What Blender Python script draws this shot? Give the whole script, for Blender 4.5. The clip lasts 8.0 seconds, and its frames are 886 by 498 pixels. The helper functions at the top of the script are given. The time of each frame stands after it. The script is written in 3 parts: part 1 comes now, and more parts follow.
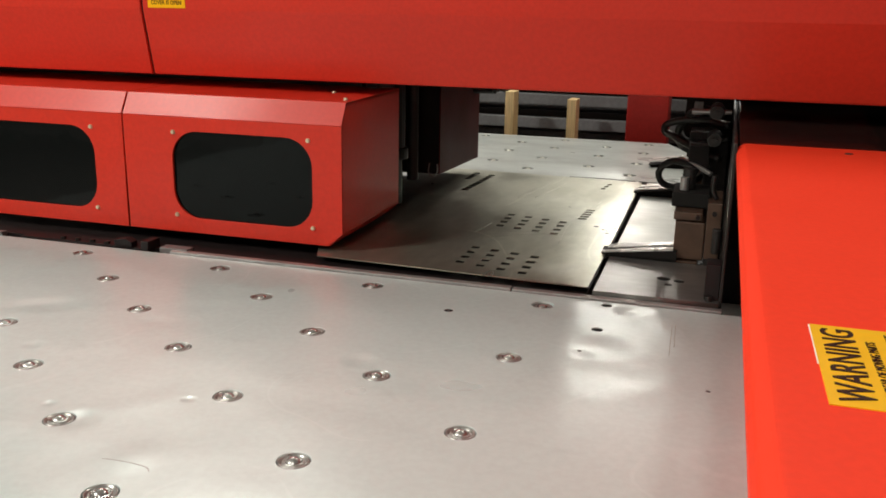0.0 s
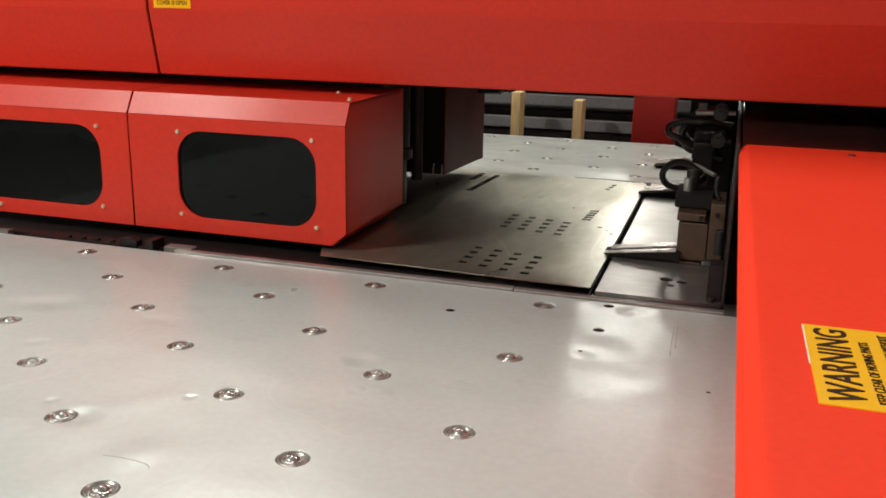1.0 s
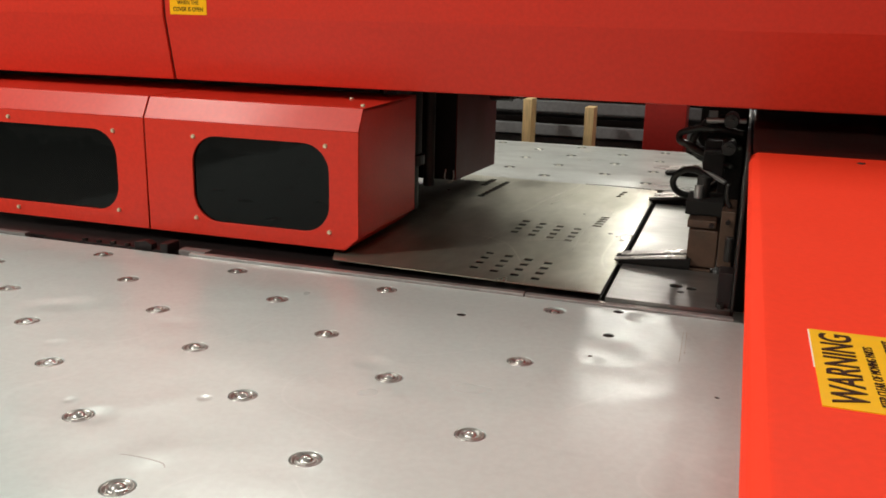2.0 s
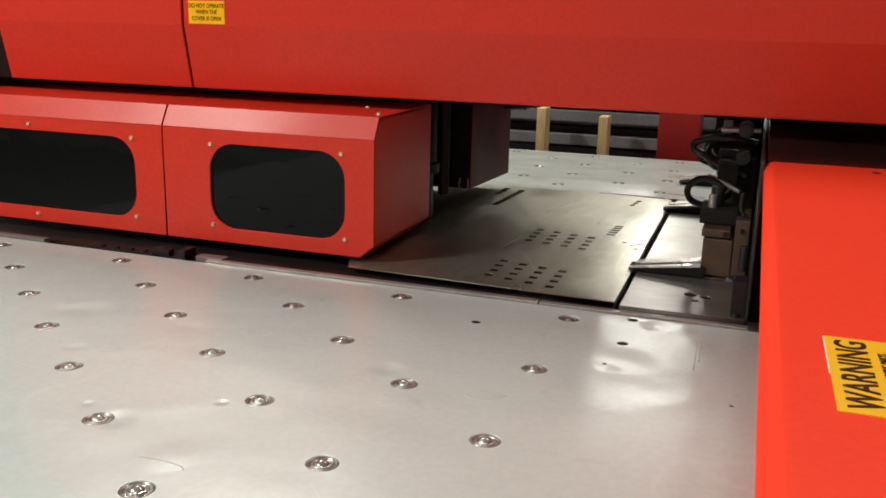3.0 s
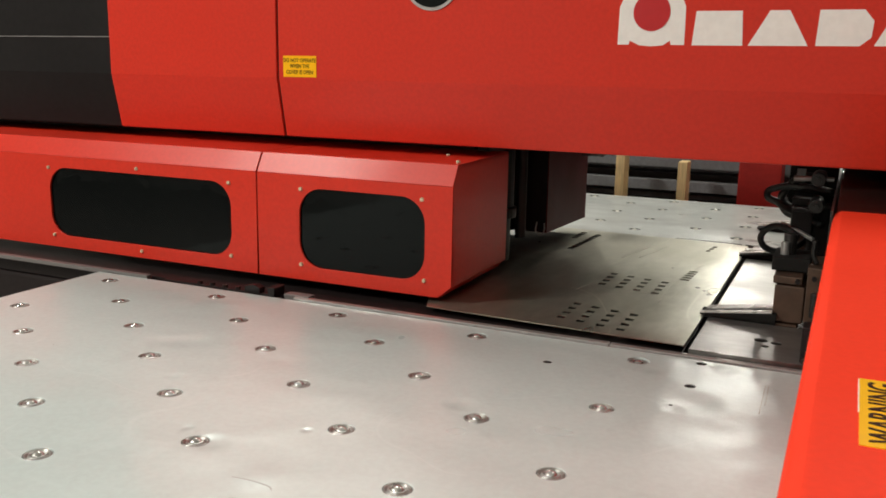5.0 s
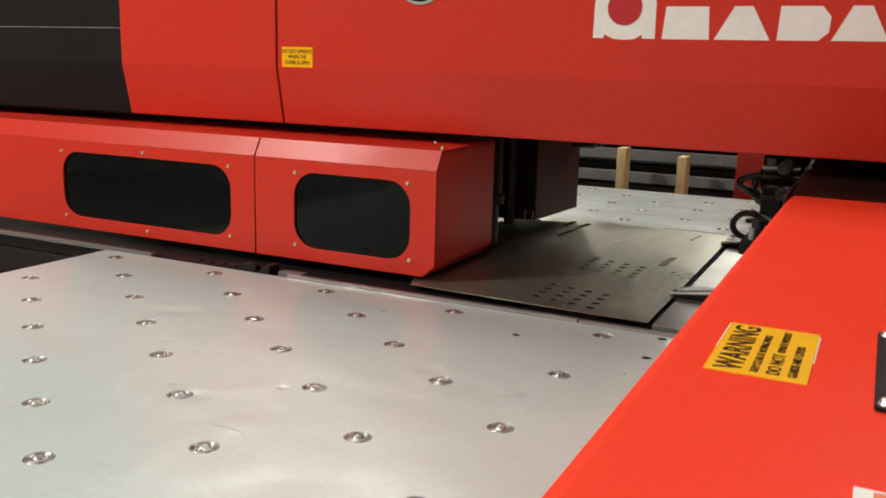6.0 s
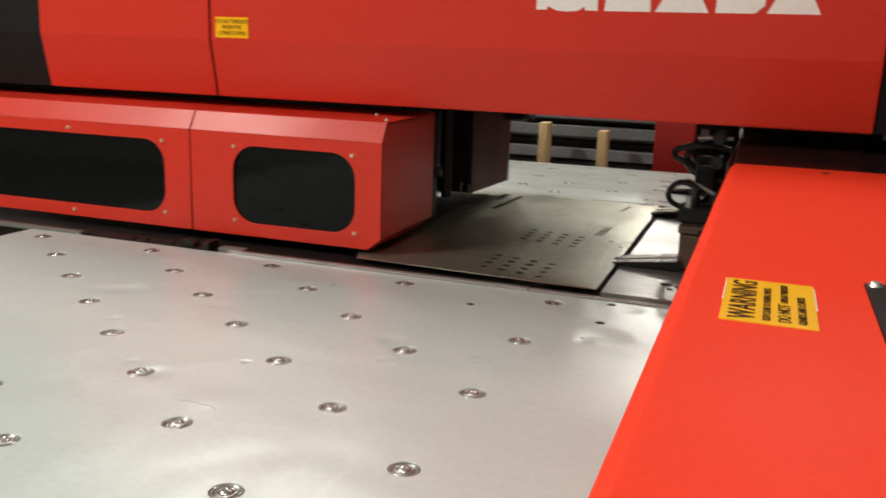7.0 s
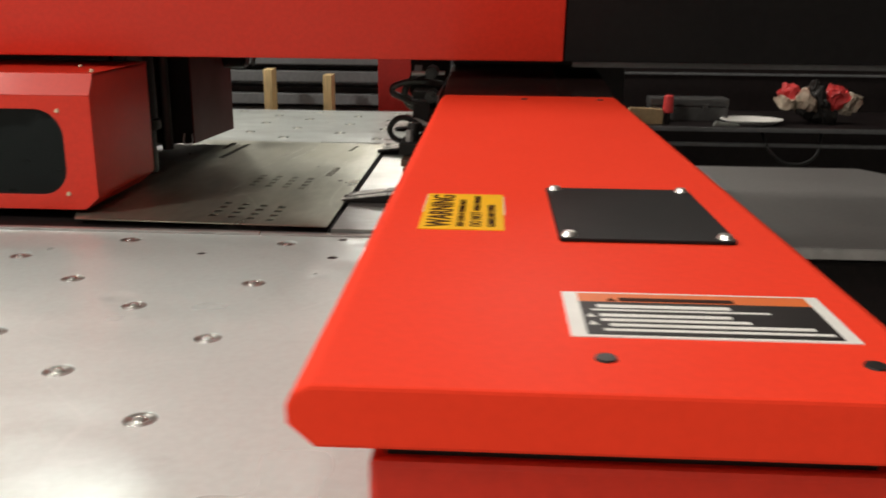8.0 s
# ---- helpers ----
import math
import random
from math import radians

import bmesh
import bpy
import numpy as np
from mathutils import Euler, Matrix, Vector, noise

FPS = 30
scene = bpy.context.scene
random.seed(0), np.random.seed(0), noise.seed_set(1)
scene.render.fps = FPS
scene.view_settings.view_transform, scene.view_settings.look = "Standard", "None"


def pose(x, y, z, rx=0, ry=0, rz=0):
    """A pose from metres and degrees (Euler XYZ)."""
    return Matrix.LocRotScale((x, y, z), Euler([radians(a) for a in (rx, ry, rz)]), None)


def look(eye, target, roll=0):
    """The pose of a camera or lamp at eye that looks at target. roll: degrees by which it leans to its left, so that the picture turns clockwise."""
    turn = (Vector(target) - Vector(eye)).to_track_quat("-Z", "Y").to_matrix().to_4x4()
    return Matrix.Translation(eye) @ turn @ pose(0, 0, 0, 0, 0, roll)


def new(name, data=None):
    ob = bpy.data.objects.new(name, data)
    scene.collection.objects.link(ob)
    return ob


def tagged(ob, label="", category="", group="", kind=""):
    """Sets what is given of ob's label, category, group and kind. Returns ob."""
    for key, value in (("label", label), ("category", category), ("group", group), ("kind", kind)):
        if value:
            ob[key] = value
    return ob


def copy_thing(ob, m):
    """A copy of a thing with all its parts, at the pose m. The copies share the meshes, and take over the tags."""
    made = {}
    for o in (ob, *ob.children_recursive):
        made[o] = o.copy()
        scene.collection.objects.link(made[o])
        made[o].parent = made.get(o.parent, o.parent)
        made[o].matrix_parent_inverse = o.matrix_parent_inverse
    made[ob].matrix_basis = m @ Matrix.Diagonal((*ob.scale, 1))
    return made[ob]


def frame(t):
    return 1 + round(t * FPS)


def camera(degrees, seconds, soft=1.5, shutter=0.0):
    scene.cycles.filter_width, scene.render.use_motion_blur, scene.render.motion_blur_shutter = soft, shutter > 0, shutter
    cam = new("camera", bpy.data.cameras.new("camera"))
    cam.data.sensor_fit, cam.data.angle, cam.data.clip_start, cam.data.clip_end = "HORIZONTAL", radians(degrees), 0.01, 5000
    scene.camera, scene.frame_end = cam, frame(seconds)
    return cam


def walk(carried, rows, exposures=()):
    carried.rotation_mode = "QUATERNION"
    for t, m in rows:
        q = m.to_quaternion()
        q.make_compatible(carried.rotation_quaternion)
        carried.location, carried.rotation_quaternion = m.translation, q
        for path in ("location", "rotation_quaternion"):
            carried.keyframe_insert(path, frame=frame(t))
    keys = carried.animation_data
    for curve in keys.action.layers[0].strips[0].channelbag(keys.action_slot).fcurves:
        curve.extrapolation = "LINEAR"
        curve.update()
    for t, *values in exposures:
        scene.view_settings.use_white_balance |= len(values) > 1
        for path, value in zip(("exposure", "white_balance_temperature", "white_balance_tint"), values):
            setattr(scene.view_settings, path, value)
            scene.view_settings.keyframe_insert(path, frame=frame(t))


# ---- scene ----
cam = camera(52.8, 8.0, soft=1.7, shutter=0.5)

PATH = [
    (0, (1.4551, -1.3869, 0.4594), (0.8887, 0.4587, -0.0631), 1.04),
    (0.5, (1.4597, -1.3860, 0.4576), (0.8877, 0.4582, -0.0634), 1.13),
    (1, (1.4645, -1.3877, 0.4591), (0.8815, 0.4531, -0.0620), 1.13),
    (1.5, (1.4677, -1.3936, 0.4610), (0.8738, 0.4447, -0.0565), 1.25),
    (3, (1.4663, -1.4123, 0.4617), (0.8314, 0.4198, -0.0287), 1.40),
    (3.5, (1.4673, -1.4110, 0.4617), (0.8197, 0.4185, -0.0219), 1.45),
    (4, (1.4676, -1.4152, 0.4666), (0.7889, 0.4095, 0.0088), 1.29),
    (4.5, (1.4787, -1.4360, 0.4755), (0.7052, 0.3615, 0.0623), 0.76),
    (4.7, (1.4885, -1.4544, 0.4821), (0.6902, 0.3337, 0.0756), 0.91),
    (5.8, (1.5933, -1.5277, 0.4775), (0.7578, 0.2434, 0.0714), 1.34),
    (6, (1.6224, -1.5408, 0.4692), (0.7655, 0.2194, 0.0599), 1.57),
    (6.5, (1.6179, -1.5535, 0.4596), (0.8073, 0.2217, 0.0220), 1.81),
    (7, (1.5455, -1.5782, 0.4522), (0.8869, 0.2562, 0.0033), 1.91),
    (7.5, (1.5298, -1.5995, 0.4504), (1.1579, 0.3040, -0.0377), 0.12),
    (7.9, (1.5613, -1.6127, 0.4498), (1.4529, 0.3037, -0.1121), 0.30),
    (8, (1.5813, -1.6052, 0.4410), (1.4817, 0.3161, -0.1055), 0.53),
]
walk(cam, [(t, look(eye, target, roll)) for t, eye, target, roll in PATH])

# ---------------------------------------------------------------- light
world = bpy.data.worlds.new("hall_air")
scene.world = world
world.use_nodes = True
world.node_tree.nodes["Background"].inputs[0].default_value = (0.9, 0.95, 1.0, 1)
world.node_tree.nodes["Background"].inputs[1].default_value = 0.012
scene.view_settings.exposure = 0.31

LAMP_Z = 3.25
LAMPS = [(-2.0, -2.6, 188), (1.6, -4.0, 40), (2.2, 1.75, 20), (-0.9, 1.75, 46), (1.9, 5.4, 42), (-1.0, 3.4, 20), (-2.4, 6.4, 62), (0.3, 6.2, 14),
         (-2.6, 8.8, 125), (0.3, 10.5, 82), (2.8, 8.8, 40)]


# ---------------------------------------------------------------- materials
def material(name, color, rough=0.5, metal=0.0, spec=0.5, grain=0.06, grain_scale=60.0, stain=0.0, stain_scale=4.0,
             stain_color=(0.1, 0.08, 0.06), bump=0.0, bump_scale=80.0, wave=0.0, wave_scale=5.0, stretch=(1, 1, 1), rough_var=0.08,
             specks=0.0, dents=(), smudge=0.0, scratch=0.0):
    m = bpy.data.materials.new(name)
    m.use_nodes = True
    n, l = m.node_tree.nodes, m.node_tree.links
    b = n["Principled BSDF"]
    b.inputs["Metallic"].default_value = metal
    b.inputs["Specular IOR Level"].default_value = spec
    geo = n.new("ShaderNodeNewGeometry")
    mp = n.new("ShaderNodeMapping")
    mp.inputs["Scale"].default_value = stretch
    l.new(geo.outputs["Position"], mp.inputs["Vector"])

    def tex(scale, detail=4.0, roughness=0.55):
        t = n.new("ShaderNodeTexNoise")
        t.inputs["Scale"].default_value = scale
        t.inputs["Detail"].default_value = detail
        t.inputs["Roughness"].default_value = roughness
        l.new(mp.outputs["Vector"], t.inputs["Vector"])
        return t

    def ramp(src, lo, hi, a, c):
        r = n.new("ShaderNodeMapRange")
        r.inputs["From Min"].default_value, r.inputs["From Max"].default_value = lo, hi
        r.inputs["To Min"].default_value, r.inputs["To Max"].default_value = a, c
        r.interpolation_type = "SMOOTHSTEP"
        l.new(src, r.inputs["Value"])
        return r.outputs["Result"]

    fine = tex(grain_scale)
    big = tex(stain_scale, 2.5, 0.5)
    mix = n.new("ShaderNodeMix")
    mix.data_type = "RGBA"
    mix.blend_type = "MULTIPLY"
    mix.inputs["Factor"].default_value = 1.0
    mix.inputs["A"].default_value = (*color, 1)
    v = ramp(fine.outputs["Fac"], 0.3, 0.7, 1 - grain, 1 + grain)
    cmb = n.new("ShaderNodeCombineColor")
    for k in ("Red", "Green", "Blue"):
        l.new(v, cmb.inputs[k])
    l.new(cmb.outputs["Color"], mix.inputs["B"])
    out = mix.outputs["Result"]
    if stain > 0:
        st = n.new("ShaderNodeMix")
        st.data_type = "RGBA"
        l.new(ramp(big.outputs["Fac"], 0.38, 0.74, 0.0, stain), st.inputs["Factor"])
        l.new(out, st.inputs["A"])
        st.inputs["B"].default_value = (*stain_color, 1)
        out = st.outputs["Result"]
    for amount, scale, lo, hi, tone in ((smudge, 9.0, 0.56, 0.74, 0.45), (scratch, 3.0, 0.0, 0.0, 1.5)):
        if amount > 0:
            if tone < 1:
                where = ramp(tex(scale, 7.0, 0.72).outputs["Fac"], lo, hi, 0.0, amount)
            else:
                off = n.new("ShaderNodeMath")
                off.operation = "SUBTRACT"
                l.new(tex(scale, 1.0, 0.4).outputs["Fac"], off.inputs[0])
                off.inputs[1].default_value = 0.5
                size = n.new("ShaderNodeMath")
                size.operation = "ABSOLUTE"
                l.new(off.outputs["Value"], size.inputs[0])
                both = n.new("ShaderNodeMath")
                both.operation = "MULTIPLY"
                l.new(ramp(size.outputs["Value"], 0.0015, 0.005, amount, 0.0), both.inputs[0])
                l.new(ramp(tex(scale * 1.7, 2.0).outputs["Fac"], 0.46, 0.56, 0.0, 1.0), both.inputs[1])
                where = both.outputs["Value"]
            worn = n.new("ShaderNodeMix")
            worn.data_type = "RGBA"
            l.new(where, worn.inputs["Factor"])
            l.new(out, worn.inputs["A"])
            worn.inputs["B"].default_value = (*[min(c * tone, 1.0) for c in color], 1)
            out = worn.outputs["Result"]
    if specks > 0:
        dots = n.new("ShaderNodeTexVoronoi")
        dots.inputs["Scale"].default_value = 11.0
        l.new(geo.outputs["Position"], dots.inputs["Vector"])
        thin = n.new("ShaderNodeMath")
        thin.operation = "MULTIPLY"
        l.new(ramp(dots.outputs["Distance"], 0.016, 0.030, specks, 0.0), thin.inputs[0])
        sep = n.new("ShaderNodeSeparateColor")
        l.new(dots.outputs["Color"], sep.inputs["Color"])
        l.new(ramp(sep.outputs["Red"], 0.55, 0.75, 0.0, 1.0), thin.inputs[1])
        dt = n.new("ShaderNodeMix")
        dt.data_type = "RGBA"
        l.new(thin.outputs["Value"], dt.inputs["Factor"])
        l.new(out, dt.inputs["A"])
        dt.inputs["B"].default_value = (0.06, 0.055, 0.05, 1)
        out = dt.outputs["Result"]
    l.new(out, b.inputs["Base Color"])
    l.new(ramp(big.outputs["Fac"], 0.2, 0.8, max(rough - rough_var, 0.02), rough + rough_var), b.inputs["Roughness"])
    last = None
    for amount, scale, dist in ((bump, bump_scale, 0.001), (wave, wave_scale, 0.01)):
        if amount > 0:
            bp = n.new("ShaderNodeBump")
            bp.inputs["Strength"].default_value = amount
            bp.inputs["Distance"].default_value = dist
            t = tex(scale, 3.0 if scale > 20 else 2.0)
            l.new(t.outputs["Fac"], bp.inputs["Height"])
            if last:
                l.new(last, bp.inputs["Normal"])
            last = bp.outputs["Normal"]
    for dx, dy, wide, deep in dents:
        away = n.new("ShaderNodeVectorMath")
        away.operation = "DISTANCE"
        l.new(geo.outputs["Position"], away.inputs[0])
        away.inputs[1].default_value = (dx, dy, -0.010)
        bp = n.new("ShaderNodeBump")
        bp.inputs["Strength"].default_value = 1.0
        bp.inputs["Distance"].default_value = abs(deep)
        bp.invert = deep > 0
        edge = n.new("ShaderNodeMapRange")
        edge.interpolation_type = "SMOOTHSTEP"
        edge.inputs["From Max"].default_value = wide
        edge.inputs["To Min"].default_value, edge.inputs["To Max"].default_value = 1.0, 0.0
        l.new(away.outputs["Value"], edge.inputs["Value"])
        l.new(edge.outputs["Result"], bp.inputs["Height"])
        if last:
            l.new(last, bp.inputs["Normal"])
        last = bp.outputs["Normal"]
    if last:
        l.new(last, b.inputs["Normal"])
    return m


def glowing(name, color, strength):
    m = bpy.data.materials.new(name)
    m.use_nodes = True
    b = m.node_tree.nodes["Principled BSDF"]
    b.inputs["Base Color"].default_value = (0.8, 0.8, 0.8, 1)
    b.inputs["Emission Color"].default_value = (*color, 1)
    b.inputs["Emission Strength"].default_value = strength
    return m


# place, radius and depth of the hammered dents in the table steel
TABLE_DENTS = [(1.322, -0.165, 0.060, 0.0034), (1.300, -0.205, 0.022, 0.0012), (1.343, 0.010, 0.032, 0.0024), (1.236, -0.044, 0.026, 0.0014), (1.276, 0.020, 0.030, 0.0010),
               (1.395, 0.015, 0.030, -0.0010), (1.201, -0.040, 0.022, 0.0008), (1.200, -0.110, 0.050, 0.0010), (1.014, -0.330, 0.032, 0.002), (1.08, -0.047, 0.05, 0.0015),
               (0.775, -0.605, 0.034, 0.0026), (0.865, -0.515, 0.012, 0.0016), (0.715, -0.580, 0.012, 0.0012), (0.890, -0.660, 0.045, -0.0016), (0.700, -0.200, 0.05, 0.0012),
               (0.459, -0.279, 0.05, 0.003), (0.663, -0.289, 0.03, 0.0012), (0.420, -0.300, 0.045, 0.0015), (0.560, -0.430, 0.020, 0.0014)]
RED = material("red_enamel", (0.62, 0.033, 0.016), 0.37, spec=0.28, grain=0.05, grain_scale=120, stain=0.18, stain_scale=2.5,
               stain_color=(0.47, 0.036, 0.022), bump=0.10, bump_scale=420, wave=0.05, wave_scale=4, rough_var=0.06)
# The same red raised: light falling on the lid from above is in this colour.
RED_LID = material("red_enamel_lit_lid", (0.95, 0.056, 0.023), 0.50, spec=0.05, grain=0.02, grain_scale=150, stain=0.12, stain_scale=3,
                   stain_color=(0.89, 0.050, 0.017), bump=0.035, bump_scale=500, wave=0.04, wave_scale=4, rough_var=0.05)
STEEL = material("satin_sheet_steel", (0.630, 0.725, 0.710), 0.310, metal=0.24, spec=0.5, grain=0.03, grain_scale=90, stain=0.18, stain_scale=3.0,
                 stain_color=(0.54, 0.60, 0.59), bump=0.035, bump_scale=240, wave=0.75, wave_scale=4.5, rough_var=0.05, specks=0.6, dents=TABLE_DENTS, smudge=0.16, scratch=0.10)
STEEL_REAR = material("stained_sheet_steel", (0.56, 0.60, 0.57), 0.345, metal=0.35, spec=0.5, grain=0.06, grain_scale=60, stain=0.75, stain_scale=5.5,
                      stain_color=(0.26, 0.27, 0.25), bump=0.06, bump_scale=160, wave=0.6, wave_scale=7.0, stretch=(0.6, 1, 1), rough_var=0.10, specks=0.6, smudge=0.60)
SHEET = material("oiled_sheet_steel", (0.47, 0.475, 0.39), 0.345, metal=0.85, grain=0.09, grain_scale=40, stain=0.60, stain_scale=6.0,
                 stain_color=(0.29, 0.28, 0.20), bump=0.10, bump_scale=90, wave=0.35, wave_scale=7, stretch=(1, 0.45, 1), rough_var=0.09, specks=0.7, smudge=0.30, scratch=0.30)
PLATE = material("worn_bed_plate_steel", (0.21, 0.205, 0.195), 0.33, metal=0.65, grain=0.12, grain_scale=40, stain=0.6, stain_scale=9,
                 stain_color=(0.12, 0.11, 0.10), bump=0.08, bump_scale=160, stretch=(0.5, 1, 1), rough_var=0.06, specks=0.8, smudge=0.4)
GROUND = material("ground_bright_steel", (0.46, 0.47, 0.44), 0.34, metal=0.75, grain=0.08, grain_scale=40, stain=0.12, stain_scale=9,
                  stain_color=(0.36, 0.35, 0.34), bump=0.04, bump_scale=160, stretch=(0.4, 1, 1), rough_var=0.08)
CHROME = material("polished_ball_steel", (0.46, 0.46, 0.44), 0.24, metal=0.75, grain=0.04, rough_var=0.04)
CUP = material("pressed_cup_steel", (0.42, 0.42, 0.40), 0.34, metal=0.75, grain=0.10, stain=0.4, stain_scale=30, stain_color=(0.12, 0.11, 0.10))
SCUFF = material("scuffed_bare_steel", (0.56, 0.56, 0.49), 0.42, metal=0.7, grain=0.1, grain_scale=200)
# Black for dark parts, and for shade painted into holes, cups and gaps.
DARK_CUP = material("black_parts_and_shade", (0.012, 0.011, 0.010), 0.8, spec=0.2)
STRIP = material("bright_edge_strip_steel", (0.52, 0.51, 0.50), 0.35, metal=0.7, grain=0.08, stain=0.4, stain_scale=12, stain_color=(0.2, 0.2, 0.19))
BLACK = material("black_powder_coat", (0.014, 0.010, 0.010), 0.45, spec=0.25, grain=0.15, bump=0.10, bump_scale=300)
BLACK_PANEL = material("black_side_panel_paint", (0.011, 0.010, 0.010), 0.55, spec=0.15, grain=0.12, bump=0.06, bump_scale=350, stain=0.2,
                       stain_color=(0.018, 0.017, 0.016))
RUBBER = material("black_hose_rubber", (0.015, 0.015, 0.015), 0.45, grain=0.2)
OILY = material("oily_black_machine_steel", (0.015, 0.013, 0.012), 0.42, metal=0.2, grain=0.25, grain_scale=30, stain=0.4, stain_scale=14,
                stain_color=(0.036, 0.031, 0.027), bump=0.15, bump_scale=120)
BROWN = material("oil_browned_steel", (0.115, 0.068, 0.046), 0.45, metal=0.45, grain=0.12, grain_scale=60, stain=0.6, stain_scale=18,
                 stain_color=(0.07, 0.052, 0.04), bump=0.08, bump_scale=160)
GREY = material("grey_machine_paint", (0.16, 0.165, 0.17), 0.5, grain=0.12, stain=0.4, stain_scale=6, stain_color=(0.08, 0.08, 0.08))
SMOKED = material("smoked_acrylic", (0.003, 0.004, 0.004), 0.045, spec=0.16, grain=0.05, rough_var=0.03, wave=0.12, wave_scale=9)
SCREW = material("zinc_plated_screw", (0.66, 0.58, 0.40), 0.42, metal=0.45, grain=0.10)
BOLT = material("bright_zinc_bolt", (0.62, 0.61, 0.58), 0.35, metal=0.9, grain=0.08)
SHROUD = material("glossy_black_shroud", (0.020, 0.010, 0.009), 0.22, spec=0.5, grain=0.12, bump=0.05, bump_scale=200, wave=0.15, wave_scale=8)
YELLOW = material("yellow_vinyl", (0.95, 0.50, 0.008), 0.50, spec=0.12, grain=0.03, stain=0.15, stain_scale=30, stain_color=(0.86, 0.47, 0.012))
INK = material("dark_print_ink", (0.040, 0.012, 0.007), 0.6, spec=0.1)
WHITE = material("white_vinyl", (0.86, 0.84, 0.80), 0.45, grain=0.03, stain=0.1, stain_scale=20, stain_color=(0.7, 0.68, 0.64))
ORANGE = material("orange_vinyl", (0.80, 0.16, 0.02), 0.45, grain=0.03)
BADGE_RED = material("badge_red_vinyl", (0.50, 0.012, 0.015), 0.4, grain=0.03)
WOOD = material("pale_pine", (0.76, 0.55, 0.27), 0.6, grain=0.14, grain_scale=30, stretch=(6, 6, 0.5), stain=0.3, stain_scale=3,
                stain_color=(0.62, 0.41, 0.18), bump=0.1, bump_scale=60)
CONCRETE = material("shop_floor_concrete", (0.28, 0.27, 0.25), 0.6, grain=0.10, grain_scale=25, stain=0.5, stain_scale=1.4,
                    stain_color=(0.15, 0.145, 0.14), bump=0.1, bump_scale=60)
WALL = material("painted_block_wall", (0.56, 0.55, 0.52), 0.7, grain=0.06, grain_scale=12, stain=0.3, stain_scale=1.0,
                stain_color=(0.48, 0.47, 0.44))
CEILING = material("painted_deck", (0.50, 0.50, 0.49), 0.7, grain=0.06, grain_scale=8, stain=0.2, stain_scale=1.0, stain_color=(0.36, 0.36, 0.35))
# Cover red darkened: the shade deep in the throat is put into the colour.
RED_SHADED = material("red_paint_in_shade", (0.115, 0.019, 0.016), 0.5, spec=0.15, grain=0.08, stain=0.3, stain_scale=5, stain_color=(0.05, 0.012, 0.011))
# Red darkened for the column: the dimness behind the press is in the colour.
COLUMN = material("column_red_in_shade", (0.36, 0.018, 0.013), 0.45, spec=0.3, grain=0.08, stain=0.3, stain_scale=6, stain_color=(0.25, 0.016, 0.012))
DULL = material("dull_grey_plate", (0.20, 0.188, 0.182), 0.45, metal=0.3, grain=0.05, grain_scale=70, stain=0.2, stain_scale=2.5, stain_color=(0.15, 0.142, 0.138))
BLADE = material("ground_jaw_blade", (0.74, 0.73, 0.70), 0.30, metal=0.45, grain=0.06, stain=0.2, stain_scale=20, stain_color=(0.5, 0.49, 0.47))
CASE = material("dusty_charcoal_plastic", (0.055, 0.053, 0.052), 0.55, grain=0.15, stain=0.4, stain_scale=9, stain_color=(0.09, 0.085, 0.08))
CLOTH = material("grubby_cream_cloth", (0.50, 0.42, 0.33), 0.9, spec=0.1, grain=0.15, stain=0.5, stain_scale=14, stain_color=(0.30, 0.10, 0.07))
CREASE = material("crease_shading_steel", (0.36, 0.38, 0.37), 0.40, metal=0.3, grain=0.12, grain_scale=150)
TAN = material("tan_cardboard", (0.36, 0.25, 0.13), 0.7, grain=0.08)
PINK = material("worn_red_plastic", (0.65, 0.05, 0.05), 0.4, grain=0.05)
TUBE = glowing("lamp_diffuser", (1.0, 0.95, 0.86), 6.0)

# ---------------------------------------------------------------- tools
ORIGIN = {}
TABLE = Vector((0.0048, -0.0060, -0.0097))
LID = Vector((0.0085, -0.0060, 0.0))
DATUM = Vector((0.0, 0.0, 0.0))


def thing(name, base=(0, 0, 0), label="", category="", group="", kind=""):
    ob = new(name)
    ob.empty_display_size = 0.05
    ob.location = Vector(base) + DATUM
    ORIGIN[ob] = Vector(base)
    return tagged(ob, label, category, group, kind)


def finish(bm, name, mat, offset, smooth=False):
    bmesh.ops.translate(bm, verts=bm.verts, vec=-offset)
    bmesh.ops.recalc_face_normals(bm, faces=bm.faces)
    me = bpy.data.meshes.new(name)
    bm.to_mesh(me)
    bm.free()
    me.materials.append(mat)
    if smooth:
        for p in me.polygons:
            p.use_smooth = True
    return me


def part(name, bm, mat, parent=None, label="", smooth=False):
    """One mesh object, under a thing or a part, from a bmesh in world places."""
    off = ORIGIN.get(parent, Vector((0, 0, 0)))
    ob = new(name, finish(bm, name, mat, off, smooth))
    ob.parent = parent
    if parent is None:
        ob.location = DATUM
    ORIGIN[ob] = off
    return tagged(ob, label)


def setting(name, bm, mat, label, category):
    return tagged(part(name, bm, mat), label, category, "", "structure")


def edged(bm, width, segments=2):
    if width > 0:
        bmesh.ops.bevel(bm, geom=[e for e in bm.edges if e.calc_face_angle(0) > 0.5], offset=width, segments=segments,
                        profile=0.6, affect="EDGES", clamp_overlap=True)
    return bm


